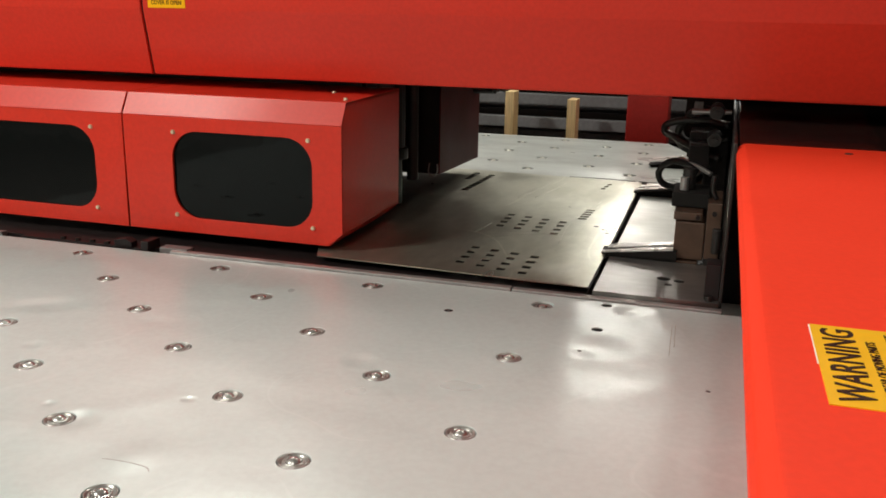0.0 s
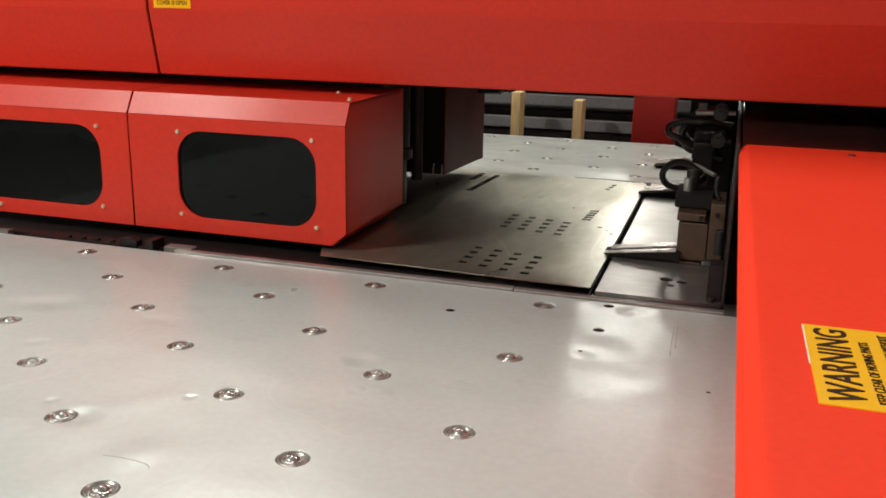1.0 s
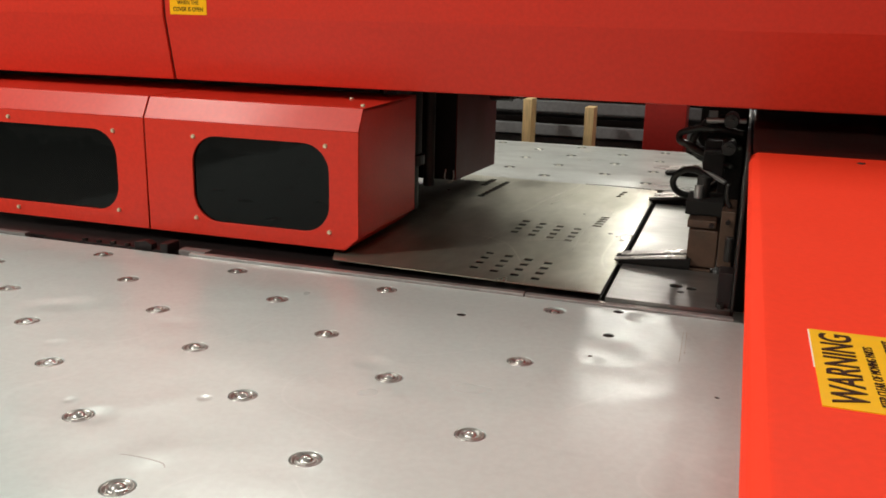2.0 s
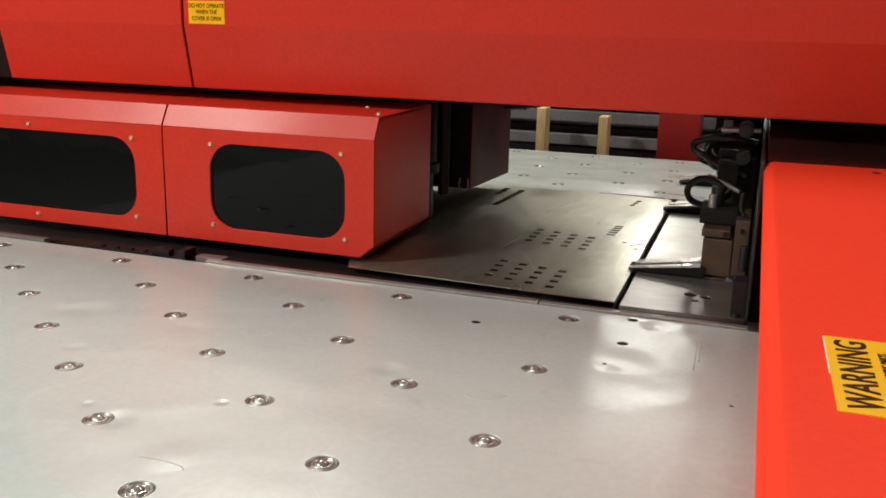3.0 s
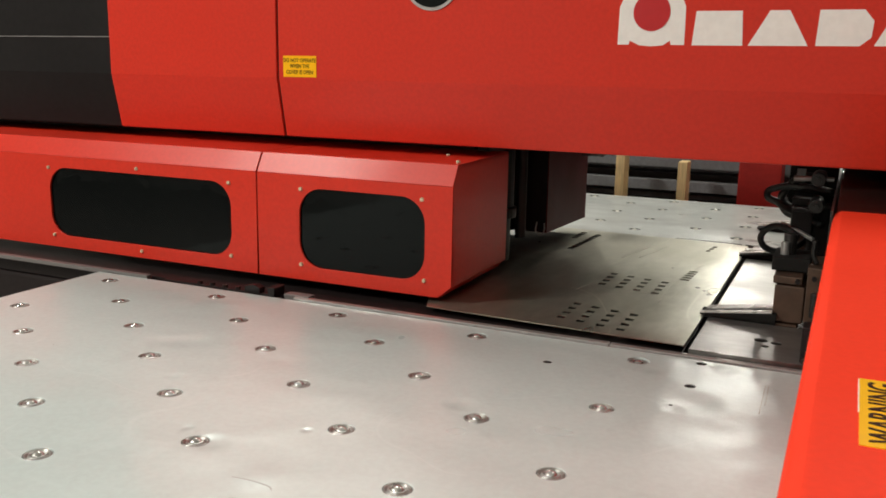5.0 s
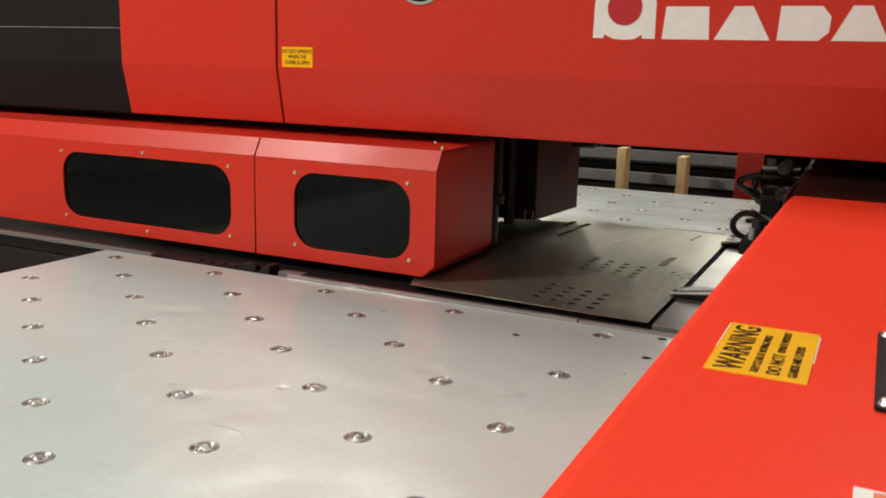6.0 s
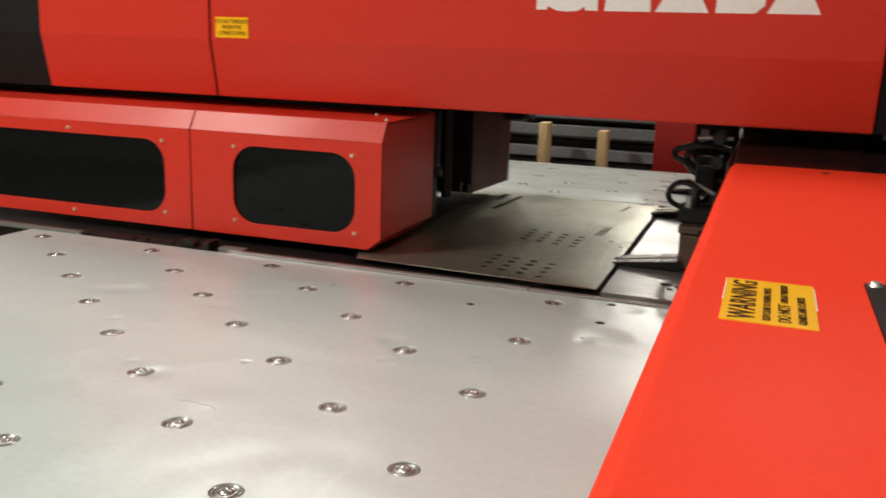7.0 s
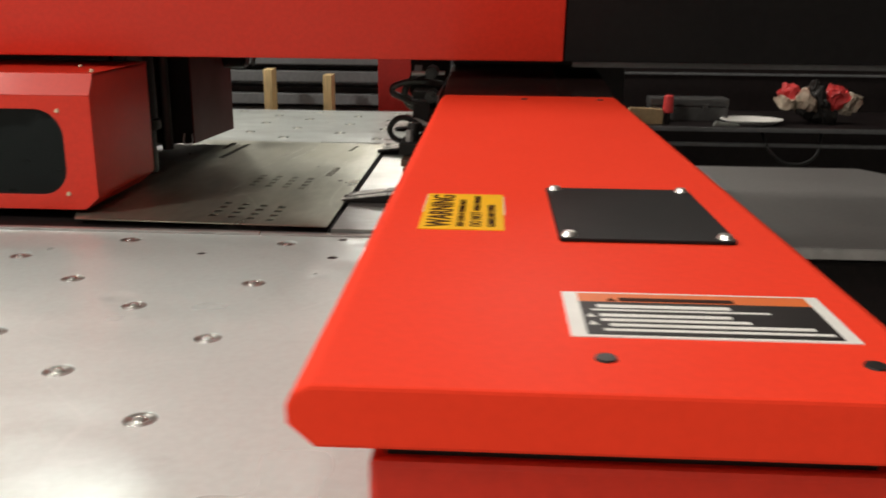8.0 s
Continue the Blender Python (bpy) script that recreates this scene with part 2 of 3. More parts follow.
def block(x0, x1, y0, y1, z0, z1, bevel=0.0, bm=None):
    made = bm is None
    bm = bm or bmesh.new()
    m = Matrix.LocRotScale(((x0 + x1) / 2, (y0 + y1) / 2, (z0 + z1) / 2), None, (abs(x1 - x0), abs(y1 - y0), abs(z1 - z0)))
    bmesh.ops.create_cube(bm, size=1, matrix=m)
    return edged(bm, bevel) if made else bm


def rod(a, b, r0, r1=None, seg=20, bm=None, bevel=0.0):
    made = bm is None
    bm = bm or bmesh.new()
    a, b = Vector(a), Vector(b)
    q = (b - a).to_track_quat("Z", "Y").to_matrix().to_4x4()
    bmesh.ops.create_cone(bm, cap_ends=True, segments=seg, radius1=r0, radius2=r0 if r1 is None else r1, depth=(b - a).length,
                          matrix=Matrix.Translation((a + b) / 2) @ q)
    return edged(bm, bevel) if made and bevel else bm


def prism(points, axis, a, b, bevel=0.0):
    """A closed outline of two coordinates, drawn out along the axis from a to b."""
    bm = bmesh.new()
    n = "xyz".index(axis)

    def at(p, v):
        q = list(p)
        q.insert(n, v)
        return q
    low = [bm.verts.new(at(p, a)) for p in points]
    high = [bm.verts.new(at(p, b)) for p in points]
    bm.faces.new(low)
    bm.faces.new(high)
    for i in range(len(points)):
        j = (i + 1) % len(points)
        bm.faces.new((low[i], low[j], high[j], high[i]))
    bmesh.ops.recalc_face_normals(bm, faces=bm.faces)
    return edged(bm, bevel)


def from_curve(cu, matrix=None):
    ob = new("draft", cu)
    bpy.context.view_layer.update()
    me = bpy.data.meshes.new_from_object(ob.evaluated_get(bpy.context.evaluated_depsgraph_get()))
    bpy.data.objects.remove(ob)
    bm = bmesh.new()
    bm.from_mesh(me)
    bpy.data.meshes.remove(me)
    bpy.data.curves.remove(cu)
    bmesh.ops.remove_doubles(bm, verts=bm.verts, dist=1e-6)
    if matrix:
        bmesh.ops.transform(bm, matrix=matrix, verts=bm.verts)
    return bm


def cutout(outline, holes, thick, matrix=None, bevel=0.0):
    """A flat plate with holes right through it; its face is at 0 and it goes down by its thickness."""
    cu = bpy.data.curves.new("draft", "CURVE")
    cu.dimensions, cu.fill_mode, cu.extrude = "2D", "BOTH", thick / 2
    cu.bevel_depth, cu.offset = bevel, -bevel
    for loop in (outline, *holes):
        sp = cu.splines.new("POLY")
        sp.points.add(len(loop) - 1)
        for p, (x, y) in zip(sp.points, loop):
            p.co = (x, y, 0, 1)
        sp.use_cyclic_u = True
    m = Matrix.Translation((0, 0, -thick / 2 - bevel))
    return from_curve(cu, (matrix or Matrix()) @ m)


def tube(points, r):
    cu = bpy.data.curves.new("draft", "CURVE")
    cu.dimensions, cu.bevel_depth, cu.bevel_resolution, cu.use_fill_caps, cu.resolution_u = "3D", r, 3, True, 8
    sp = cu.splines.new("BEZIER")
    sp.bezier_points.add(len(points) - 1)
    for p, co in zip(sp.bezier_points, points):
        p.co, p.handle_left_type, p.handle_right_type = co, "AUTO", "AUTO"
    return from_curve(cu)


def lettering(text, size, matrix, align="LEFT", squeeze=1.0, weight=0.0):
    cu = bpy.data.curves.new("draft", "FONT")
    cu.body, cu.size, cu.align_x, cu.extrude, cu.space_character, cu.offset = text, size, align, 0.0002, 1.05, weight
    return from_curve(cu, matrix @ Matrix.Diagonal((squeeze, 1, 1, 1)))


def circle(x, y, r, n=20):
    return [(x + r * math.cos(2 * math.pi * i / n), y + r * math.sin(2 * math.pi * i / n)) for i in range(n)]


def rounded(x0, x1, y0, y1, r, n=8):
    out = []
    for cx, cy, a in ((x1 - r, y1 - r, 0), (x0 + r, y1 - r, 90), (x0 + r, y0 + r, 180), (x1 - r, y0 + r, 270)):
        out += [(cx + r * math.cos(radians(a + 90 * i / n)), cy + r * math.sin(radians(a + 90 * i / n))) for i in range(n + 1)]
    return out


def slot(x, y, w, h):
    return [(x - w / 2, y - h / 2), (x + w / 2, y - h / 2), (x + w / 2, y + h / 2), (x - w / 2, y + h / 2)]


def upright(y):
    """Lays a drawing of x and height into the upright plane at y, its face towards -y."""
    return Matrix.Translation((0, y, 0)) @ pose(0, 0, 0, 90)


def screw(parent, place, r=0.006, axis=(0, -1, 0), name="screw"):
    a, d = Vector(place), Vector(axis)
    ob = part(name, rod(a - d * 0.001, a + d * 0.0035, r, r * 0.75, 14), SCREW, parent)
    return ob


# ---------------------------------------------------------------- the hall
FLOOR_Z, ROOF_Z = -0.90, 3.6
X0, X1, Y0, Y1 = -7.0, 9.0, -6.0, 13.0
setting("floor", block(X0, X1, Y0, Y1, FLOOR_Z - 0.2, FLOOR_Z), CONCRETE, "stained grey concrete workshop floor", "floor")
setting("ceiling", block(X0, X1, Y0, Y1, ROOF_Z, ROOF_Z + 0.2), CEILING, "pale painted workshop ceiling", "ceiling")
setting("wall_west", block(X0 - 0.2, X0, Y0, Y1, FLOOR_Z, ROOF_Z), WALL, "off-white painted workshop wall", "wall")
setting("wall_east", block(X1, X1 + 0.2, Y0, Y1, FLOOR_Z, ROOF_Z), WALL, "off-white painted workshop wall", "wall")
setting("wall_south", block(X0 - 0.2, X1 + 0.2, Y0 - 0.2, Y0, FLOOR_Z, ROOF_Z), WALL, "off-white painted workshop wall", "wall")
setting("wall_north", block(X0 - 0.2, X1 + 0.2, Y1, Y1 + 0.2, FLOOR_Z, ROOF_Z), WALL, "off-white painted workshop wall", "wall")

for lx, ly, watts in LAMPS:
    lamp = thing("ceiling_light", (lx, ly, LAMP_Z), "long white fluorescent light hung below the ceiling", "lamp", "ceiling lights")
    part("housing", prism([(lx - 0.16, LAMP_Z + 0.02), (lx - 0.08, LAMP_Z + 0.09), (lx + 0.08, LAMP_Z + 0.09), (lx + 0.16, LAMP_Z + 0.02)],
                          "y", ly - 0.64, ly + 0.64), WHITE, lamp)
    part("diffuser", block(lx - 0.13, lx + 0.13, ly - 0.62, ly + 0.62, LAMP_Z + 0.005, LAMP_Z + 0.02, 0.004), TUBE, lamp)
    for dy in (-0.5, 0.5):
        part("hanger", rod((lx, ly + dy, LAMP_Z + 0.08), (lx, ly + dy, ROOF_Z), 0.004, seg=8), GREY, lamp)
    glow = bpy.data.lights.new("tube_light", "AREA")
    glow.shape, glow.size, glow.size_y, glow.energy, glow.color = "RECTANGLE", 0.26, 1.24, watts, (1.0, 0.945, 0.86)
    new("tube_light", glow).location = (lx, ly, LAMP_Z)

# ---------------------------------------------------------------- front table
DATUM = TABLE
ROW = 0.1211
BALLS = [(0.30 * k + (0.15 if i % 2 else 0.0), -ROW * i) for i in range(12) for k in range(5)]
BALLS = [p for p in BALLS if p[0] < 1.25 and not (abs(p[0] - 1.05) < 0.01 and abs(p[1] + ROW) < 0.01)]
SMALL = [(1.062, -0.079, 0.008), (1.301, -0.087, 0.009), (1.300, 0.034, 0.009), (1.468, -0.268, 0.0035), (1.289, -0.184, 0.003)]

table = thing("work_table", (0.7, -0.7, FLOOR_Z), "large satin steel punch press table top with rows of ball transfers", "table")
top_holes = [circle(x, y, 0.0185, 24) for x, y in BALLS] + [circle(x, y, r, 14) for x, y, r in SMALL]
part("table_plate", cutout([(-0.085, -1.42), (1.519, -1.42), (1.519, 0.052), (-0.085, 0.052)], top_holes, 0.006, bevel=0.0008), STEEL, table)
# Discs just below the face paint the shade inside the small holes.
for x, y, rr in SMALL:
    part("hole_shade_disc", rod((x, y, -0.008), (x, y, -0.0012), rr * 1.04, seg=16), DARK_CUP, table, "black disc painting the shade inside the hole")
# Black sheet below, so the holes read as shaded.
part("under_plate", block(-0.06, 1.50, -1.40, 0.03, -0.06, -0.014), DARK_CUP, table, "black sheet under the table as the shade in its holes")
for x in (0.0, 1.40):
    for y in (-1.3, -0.1):
        part("leg", block(x - 0.04, x + 0.04, y - 0.04, y + 0.04, FLOOR_Z - TABLE.z, -0.06, 0.004), GREY, table)


def ball_unit(x, y, cup_mat, ball_mat, label, group):
    t = thing("ball_transfer", (x, y, 0.0), label, "ball transfer", group)
    bm = bmesh.new()
    rings = [(0.0174, -0.007), (0.0173, -0.0014), (0.0166, 0.0000), (0.0152, 0.0002), (0.0146, -0.0032), (0.0128, -0.0042), (0.0121, -0.0006),
             (0.0106, 0.0010), (0.0093, -0.0026)]
    loops = [[bm.verts.new((x + r * math.cos(a), y + r * math.sin(a), h)) for a in (2 * math.pi * i / 28 for i in range(28))] for r, h in rings]
    for a, b in zip(loops, loops[1:]):
        for i in range(28):
            bm.faces.new((a[i], a[(i + 1) % 28], b[(i + 1) % 28], b[i]))
    part("cup", bm, cup_mat, t, "", True)
    bm = bmesh.new()
    bmesh.ops.create_uvsphere(bm, u_segments=24, v_segments=14, radius=0.0098, matrix=Matrix.Translation((x, y, -0.0056)))
    part("ball", bm, ball_mat, t, "polished steel ball", True)
    # Black disc paints the shade at the bottom of the cup.
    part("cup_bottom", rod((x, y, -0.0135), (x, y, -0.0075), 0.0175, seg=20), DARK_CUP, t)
    return t


first = ball_unit(*BALLS[0], CUP, CHROME, "chrome ball transfer in a pressed steel cup set in the table", "ball transfers")
for x, y in BALLS[1:]:
    sunk = -0.003 if (x, y) == (1.2, 0.0) else random.uniform(-0.0008, 0.0004)
    copy_thing(first, pose(x + TABLE.x, y + TABLE.y, sunk + TABLE.z, 0, 0, random.uniform(0, 360)))
DATUM = Vector((0.0, 0.0, 0.0))

# bright strips along the bed edge, with the bolted bracket between them
for sx0, sx1, h in ((-0.95, 0.06, -0.004), (0.46, 1.137, -0.0055), (1.139, 1.486, -0.0065)):
    tagged(part("edge_strip", block(sx0, sx1, 0.050, 0.066, h - 0.010, h, 0.0015), STRIP if sx0 > 0 else DULL), "narrow bright steel strip along the bed edge", "edge strip", "edge strips")
DATUM = Vector((0.0, 0.0, -0.010))
bracket = thing("bed_bracket", (0.26, 0.075, -0.03), "black bolted bracket and pale slide block on the bed edge", "bracket")
part("bracket_plate", block(0.10, 0.40, 0.058, 0.10, -0.03, 0.001, 0.002), BLACK, bracket)
part("slide_block", block(0.430, 0.492, 0.060, 0.085, -0.01, 0.007, 0.002), DULL, bracket, "pale steel slide block")
part("stop", block(0.395, 0.412, 0.050, 0.09, -0.01, 0.018, 0.002), BLACK, bracket)
part("cable_clip", prism([(0.33, 0.0), (0.37, 0.0), (0.37, 0.012), (0.355, 0.018), (0.33, 0.014)], "y", 0.056, 0.075, 0.001), BLACK, bracket)
for x in (0.20, 0.235, 0.27, 0.305):
    part("bolt", rod((x, 0.066, 0.0), (x, 0.066, 0.007), 0.006, seg=6), OILY, bracket)

DATUM = Vector((0.0, 0.0, 0.0))

# ---------------------------------------------------------------- press bed, far table, plates
bed = thing("machine_plinth", (0.6, 0.6, FLOOR_Z), "dark machine base under the throat of the press", "machine base")
part("base_body", block(-1.6, 1.46, 0.07, 1.18, FLOOR_Z, -0.05, 0.01), BLACK, bed)
# Black puts the shade below the turret covers into the plate's colour.
part("bed_plate", block(-1.5, 1.265, 0.072, 1.16, -0.048, -0.010, 0.002), BLACK, bed, "bed plate coloured black for the shade under the covers")
part("side_base", block(1.86, 2.50, 0.10, 0.70, FLOOR_Z, -0.05, 0.01), BLACK, bed)

FAR = [(0.92 + 0.3 * k, y) for y in (1.21, 1.425, 1.645, 1.85) for k in (-3, -2, -1, 0, 1)] + \
      [(0.785 + 0.3 * k, y) for y in (1.318, 1.535, 1.74) for k in (-2, -1, 0, 1)]
far = thing("rear_table", (0.5, 1.55, FLOOR_Z), "satin steel rear table top with ball transfers and a cut corner", "table")
part("table_plate", cutout([(-0.6, 1.080), (1.255, 1.080), (1.255, 1.125), (1.40, 1.125), (1.40, 1.62), (1.285, 1.91), (-0.6, 1.90)], [circle(x, y, 0.0185, 20) for x, y in FAR], 0.006,
                           bevel=0.0008), STEEL_REAR, far)
# No gap is cut: this dark strip on the plate paints its shade.
part("gap_shade_strip", prism([(1.06, 1.118), (1.15, 1.121), (1.245, 1.113), (1.245, 1.119), (1.15, 1.128), (1.06, 1.122)], "z", -0.003, 0.0007), DARK_CUP, far, "dark strip painting the shaded gap between the tables")
part("under_plate", block(-0.57, 1.25, 1.19, 1.88, -0.06, -0.014), DARK_CUP, far, "black sheet under the table as the shade in its holes")
for x in (-0.5, 1.15):
    part("leg", block(x - 0.04, x + 0.04, 1.75, 1.83, FLOOR_Z, -0.06, 0.004), GREY, far)
DATUM = Vector((0.0, 0.0, -0.0025))
# Rear units have a blacker cup and duller ball than the front ones.
dull = ball_unit(*FAR[0], OILY, SCUFF, "dull ball transfer with a dark cup sunk in the rear table", "rear ball transfers")
DATUM = Vector((0.0, 0.0, 0.0))
for x, y in FAR[1:]:
    copy_thing(dull, pose(x, y, -0.0025, 0, 0, random.uniform(0, 360)))

side = thing("bed_side_plate", (1.38, 0.2, -0.05), "worn dark steel bed plate with stamped scars beside the clamp carriage", "bed plate")
part("plate", cutout([(1.275, 0.070), (1.480, 0.070), (1.480, 0.30), (1.275, 0.30)],
                     [circle(1.385, 0.185, 0.012, 14), circle(1.412, 0.178, 0.010, 12), circle(1.395, 0.150, 0.007, 10)], 0.02, bevel=0.0008), PLATE, side)
# Discs again paint the shade inside these holes.
for x, y, rr in ((1.385, 0.185, 0.012), (1.412, 0.178, 0.010), (1.395, 0.150, 0.007)):
    part("hole_shade_disc", rod((x, y, -0.010), (x, y, -0.0015), rr * 1.04, seg=16), DARK_CUP, side, "black disc painting the shade inside the hole")
part("support", block(1.28, 1.475, 0.075, 1.15, -0.06, -0.022), OILY, side)
bright = tagged(part("bed_centre_plate", block(1.277, 1.395, 0.305, 1.12, -0.02, -0.001, 0.001), GROUND),
                "smooth bright steel plate between two clamps", "bed plate")

# ---------------------------------------------------------------- workpiece
holes = []
for gx, gy in ((1.017, 0.150), (1.018, 0.455)):
    for i in range(4):
        for j in range(4):
            holes.append(slot(gx + 0.0415 * i, gy - 0.010 * i + 0.037 * j, 0.016, 0.017))
for i in range(5):
    holes.append(slot(1.178 + 0.0012 * i, 0.585 + 0.024 * i, 0.020, 0.013))
for i in range(9):
    holes.append(slot(0.838 + 0.0018 * i, 0.812 + 0.0275 * i, 0.018, 0.0245))
for i in range(4):
    holes.append(slot(0.803 + 0.0006 * i, 0.965 + 0.028 * i, 0.018, 0.0245))
for i in range(3):
    holes.append(slot(1.176 + 0.004 * i, 0.958 + 0.032 * i, 0.012, 0.018))
sheet = thing("sheet_metal", (0.95, 0.6, 0.0), "oiled steel sheet punched with groups of small slots", "sheet metal")
part("sheet", cutout([(0.700, 0.220), (0.752, 0.094), (1.266, 0.074), (1.266, 1.09), (0.64, 1.110), (0.64, 0.45)], holes, 0.0015, Matrix.Translation((0, 0, 0.0035)), 0.0002), SHEET, sheet)
for points, width in (([(1.012, 0.334), (1.091, 0.400), (1.168, 0.430)], 0.0007), ([(1.166, 0.349), (1.160, 0.535), (1.194, 0.79)], 0.0008),
                      ([(1.188, 0.423), (1.194, 0.748)], 0.0005), ([(0.981, 0.367), (0.996, 0.473)], 0.0009), ([(0.985, 0.40), (1.05, 0.41), (1.12, 0.44)], 0.0005),
                      ([(0.99, 0.76), (1.02, 0.90), (1.03, 0.98)], 0.0010), ([(1.03, 0.78), (1.06, 0.92), (1.07, 0.99)], 0.0010)):
    part("scuff", tube([(px, py, 0.0032) for px, py in points], width), SCUFF, sheet, "pale scuff in the oily film")
for px, py, rr in ((1.218, 0.523, 0.006), (1.236, 0.500, 0.004), (1.249, 0.470, 0.005), (1.13, 0.70, 0.003)):
    part("oil_spot", rod((px, py, 0.0030), (px, py, 0.0039), rr, seg=9), OILY, sheet, "small dark oil spot")

# ---------------------------------------------------------------- turret covers
COVER_Y = 0.13


def turret_cover(x0, x1, window, screws, clip, label):
    t = thing("turret_cover", ((x0 + x1) / 2, 0.3, 0.012), label, "machine cover", "turret covers")
    wx0, wx1, wz0, wz1 = window
    outline = [(x0, 0.013), (x1 - clip, 0.013), (x1, 0.013 + clip * 0.8), (x1, 0.244), (x0, 0.244)]
    part("front_panel", cutout(outline, [rounded(wx0, wx1, wz0, wz1, 0.056)], 0.004, upright(COVER_Y), 0.0006), RED, t)
    part("top_fold", prism([(COVER_Y + 0.0005, 0.2445), (COVER_Y + 0.024, 0.286), (0.44, 0.290), (0.44, 0.284), (COVER_Y + 0.026, 0.280), (COVER_Y + 0.005, 0.2445)],
                           "x", x0, x1, 0.0006), RED, t)
    part("window_pane", block(wx0 - 0.02, wx1 + 0.02, COVER_Y + 0.006, COVER_Y + 0.010, wz0 - 0.015, wz1 + 0.015), SMOKED, t, "dark smoked acrylic pane")
    part("bottom_lip", block(x0 + 0.002, x1 - clip - 0.002, COVER_Y + 0.006, COVER_Y + 0.03, 0.0125, 0.016), RED, t)
    for sx, sz in screws:
        screw(t, (sx, COVER_Y - 0.0005, sz), 0.0048)
    return t


cover_right = turret_cover(0.316, 0.789, (0.425, 0.728, 0.043, 0.217), [(0.430, 0.214), (0.721, 0.214), (0.429, 0.048), (0.728, 0.046)], 0.032,
                           "red painted turret cover with a dark rounded window and four screws")
part("end_panel", cutout([(COVER_Y + 0.002, 0.040), (0.44, 0.040), (0.44, 0.288), (COVER_Y + 0.024, 0.284), (COVER_Y + 0.002, 0.244)], [], 0.004,
                         Matrix.Translation((0.789, 0, 0)) @ Matrix(((0, 0, 1, 0), (1, 0, 0, 0), (0, 1, 0, 0), (0, 0, 0, 1))), 0.0005), RED, cover_right)
part("corner_lip", prism([(0.757, 0.0125), (0.760, 0.0125), (0.789, 0.038), (0.789, 0.042)], "y", COVER_Y + 0.002, 0.44), RED, cover_right)
for sx, sy in ((0.775, 0.185), (0.70, 0.30)):
    screw(cover_right, (sx, sy, 0.288), 0.005, (0, 0, 1))
cover_left = turret_cover(-1.10, 0.312, (-0.317, 0.242, 0.044, 0.215), [(-0.316, 0.214), (-0.030, 0.228), (0.238, 0.214), (-0.310, 0.044), (-0.025, 0.030), (0.240, 0.047)],
                          0.0, "long red painted turret cover with a wide dark window")

rear_cover = thing("rear_turret_cover", (0.6, 0.95, 0.04), "red turret cover on the rear of the throat, coloured dark as in shade", "machine cover")
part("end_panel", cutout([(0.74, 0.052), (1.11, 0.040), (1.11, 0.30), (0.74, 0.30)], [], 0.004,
                         Matrix.Translation((0.790, 0, 0)) @ Matrix(((0, 0, 1, 0), (1, 0, 0, 0), (0, 1, 0, 0), (0, 0, 0, 1))), 0.0005), RED_SHADED, rear_cover)
part("back_panel", block(-1.1, 0.787, 1.106, 1.110, 0.04, 0.30), RED_SHADED, rear_cover)
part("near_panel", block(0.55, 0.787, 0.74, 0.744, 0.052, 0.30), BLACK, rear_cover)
# Pale tube painting the lit sheet and rear table visible below this cover.
part("lit_sheet_line", tube([(0.764, 0.735, 0.080), (0.764, 0.735, 0.052), (0.775, 0.735, 0.047), (0.784, 0.735, 0.056), (0.784, 0.737, 0.078)], 0.0018), STRIP, rear_cover)

turret = thing("turret", (0.38, 0.58, 0.01), "dark oily tool turret with punch stations under the head", "turret")
part("upper_disc", rod((0.36, 0.58, 0.10), (0.36, 0.58, 0.20), 0.315, seg=48, bevel=0.006), OILY, turret)
part("lower_disc", rod((0.36, 0.58, 0.012), (0.36, 0.58, 0.045), 0.315, seg=48, bevel=0.004), OILY, turret)
part("spindle", rod((0.36, 0.58, 0.045), (0.36, 0.58, 0.33), 0.12, seg=32), OILY, turret)
for i in range(20):
    a = 2 * math.pi * i / 20 + 0.12
    px, py = 0.36 + 0.27 * math.cos(a), 0.58 + 0.27 * math.sin(a)
    bm = rod((px, py, 0.072), (px, py, 0.235), 0.026, seg=18)
    rod((px, py, 0.055), (px, py, 0.072), 0.026, 0.014, 18, bm)
    rod((px, py, 0.235), (px, py, 0.255), 0.034, seg=18, bm=bm)
    part("punch_station", bm, OILY, turret)
ram = thing("ram", (0.70, 0.56, 0.06), "black striker ram hanging over the sheet", "ram")
part("ram_body", rod((0.70, 0.57, 0.14), (0.70, 0.57, 0.40), 0.055, seg=28, bevel=0.004), BLACK, ram)
part("ram_collar", rod((0.70, 0.57, 0.115), (0.70, 0.57, 0.14), 0.062, seg=28, bevel=0.003), OILY, ram)
part("stripper", rod((0.70, 0.57, 0.006), (0.70, 0.57, 0.115), 0.048, seg=28, bevel=0.004), OILY, ram, "worn dark steel stripper cylinder")
part("side_plate", block(0.72, 0.75, 0.42, 0.52, 0.06, 0.34, 0.002), BLACK, ram)
part("guide_rod", rod((0.745, 0.66, 0.05), (0.745, 0.66, 0.33), 0.014, seg=16), OILY, ram)
sensor = thing("sensor_housing", (0.85, 1.06, 0.175), "small black sensor housing with a pale tab under the head", "sensor")
part("barrel", rod((0.78, 1.06, 0.262), (0.850, 1.06, 0.262), 0.034, seg=24, bevel=0.004), BLACK, sensor)
part("cap", rod((0.850, 1.06, 0.262), (0.858, 1.06, 0.262), 0.028, seg=24, bevel=0.003), BLACK, sensor)
part("mount", block(0.79, 0.84, 1.03, 1.09, 0.290, 0.345, 0.003), BLACK, sensor)
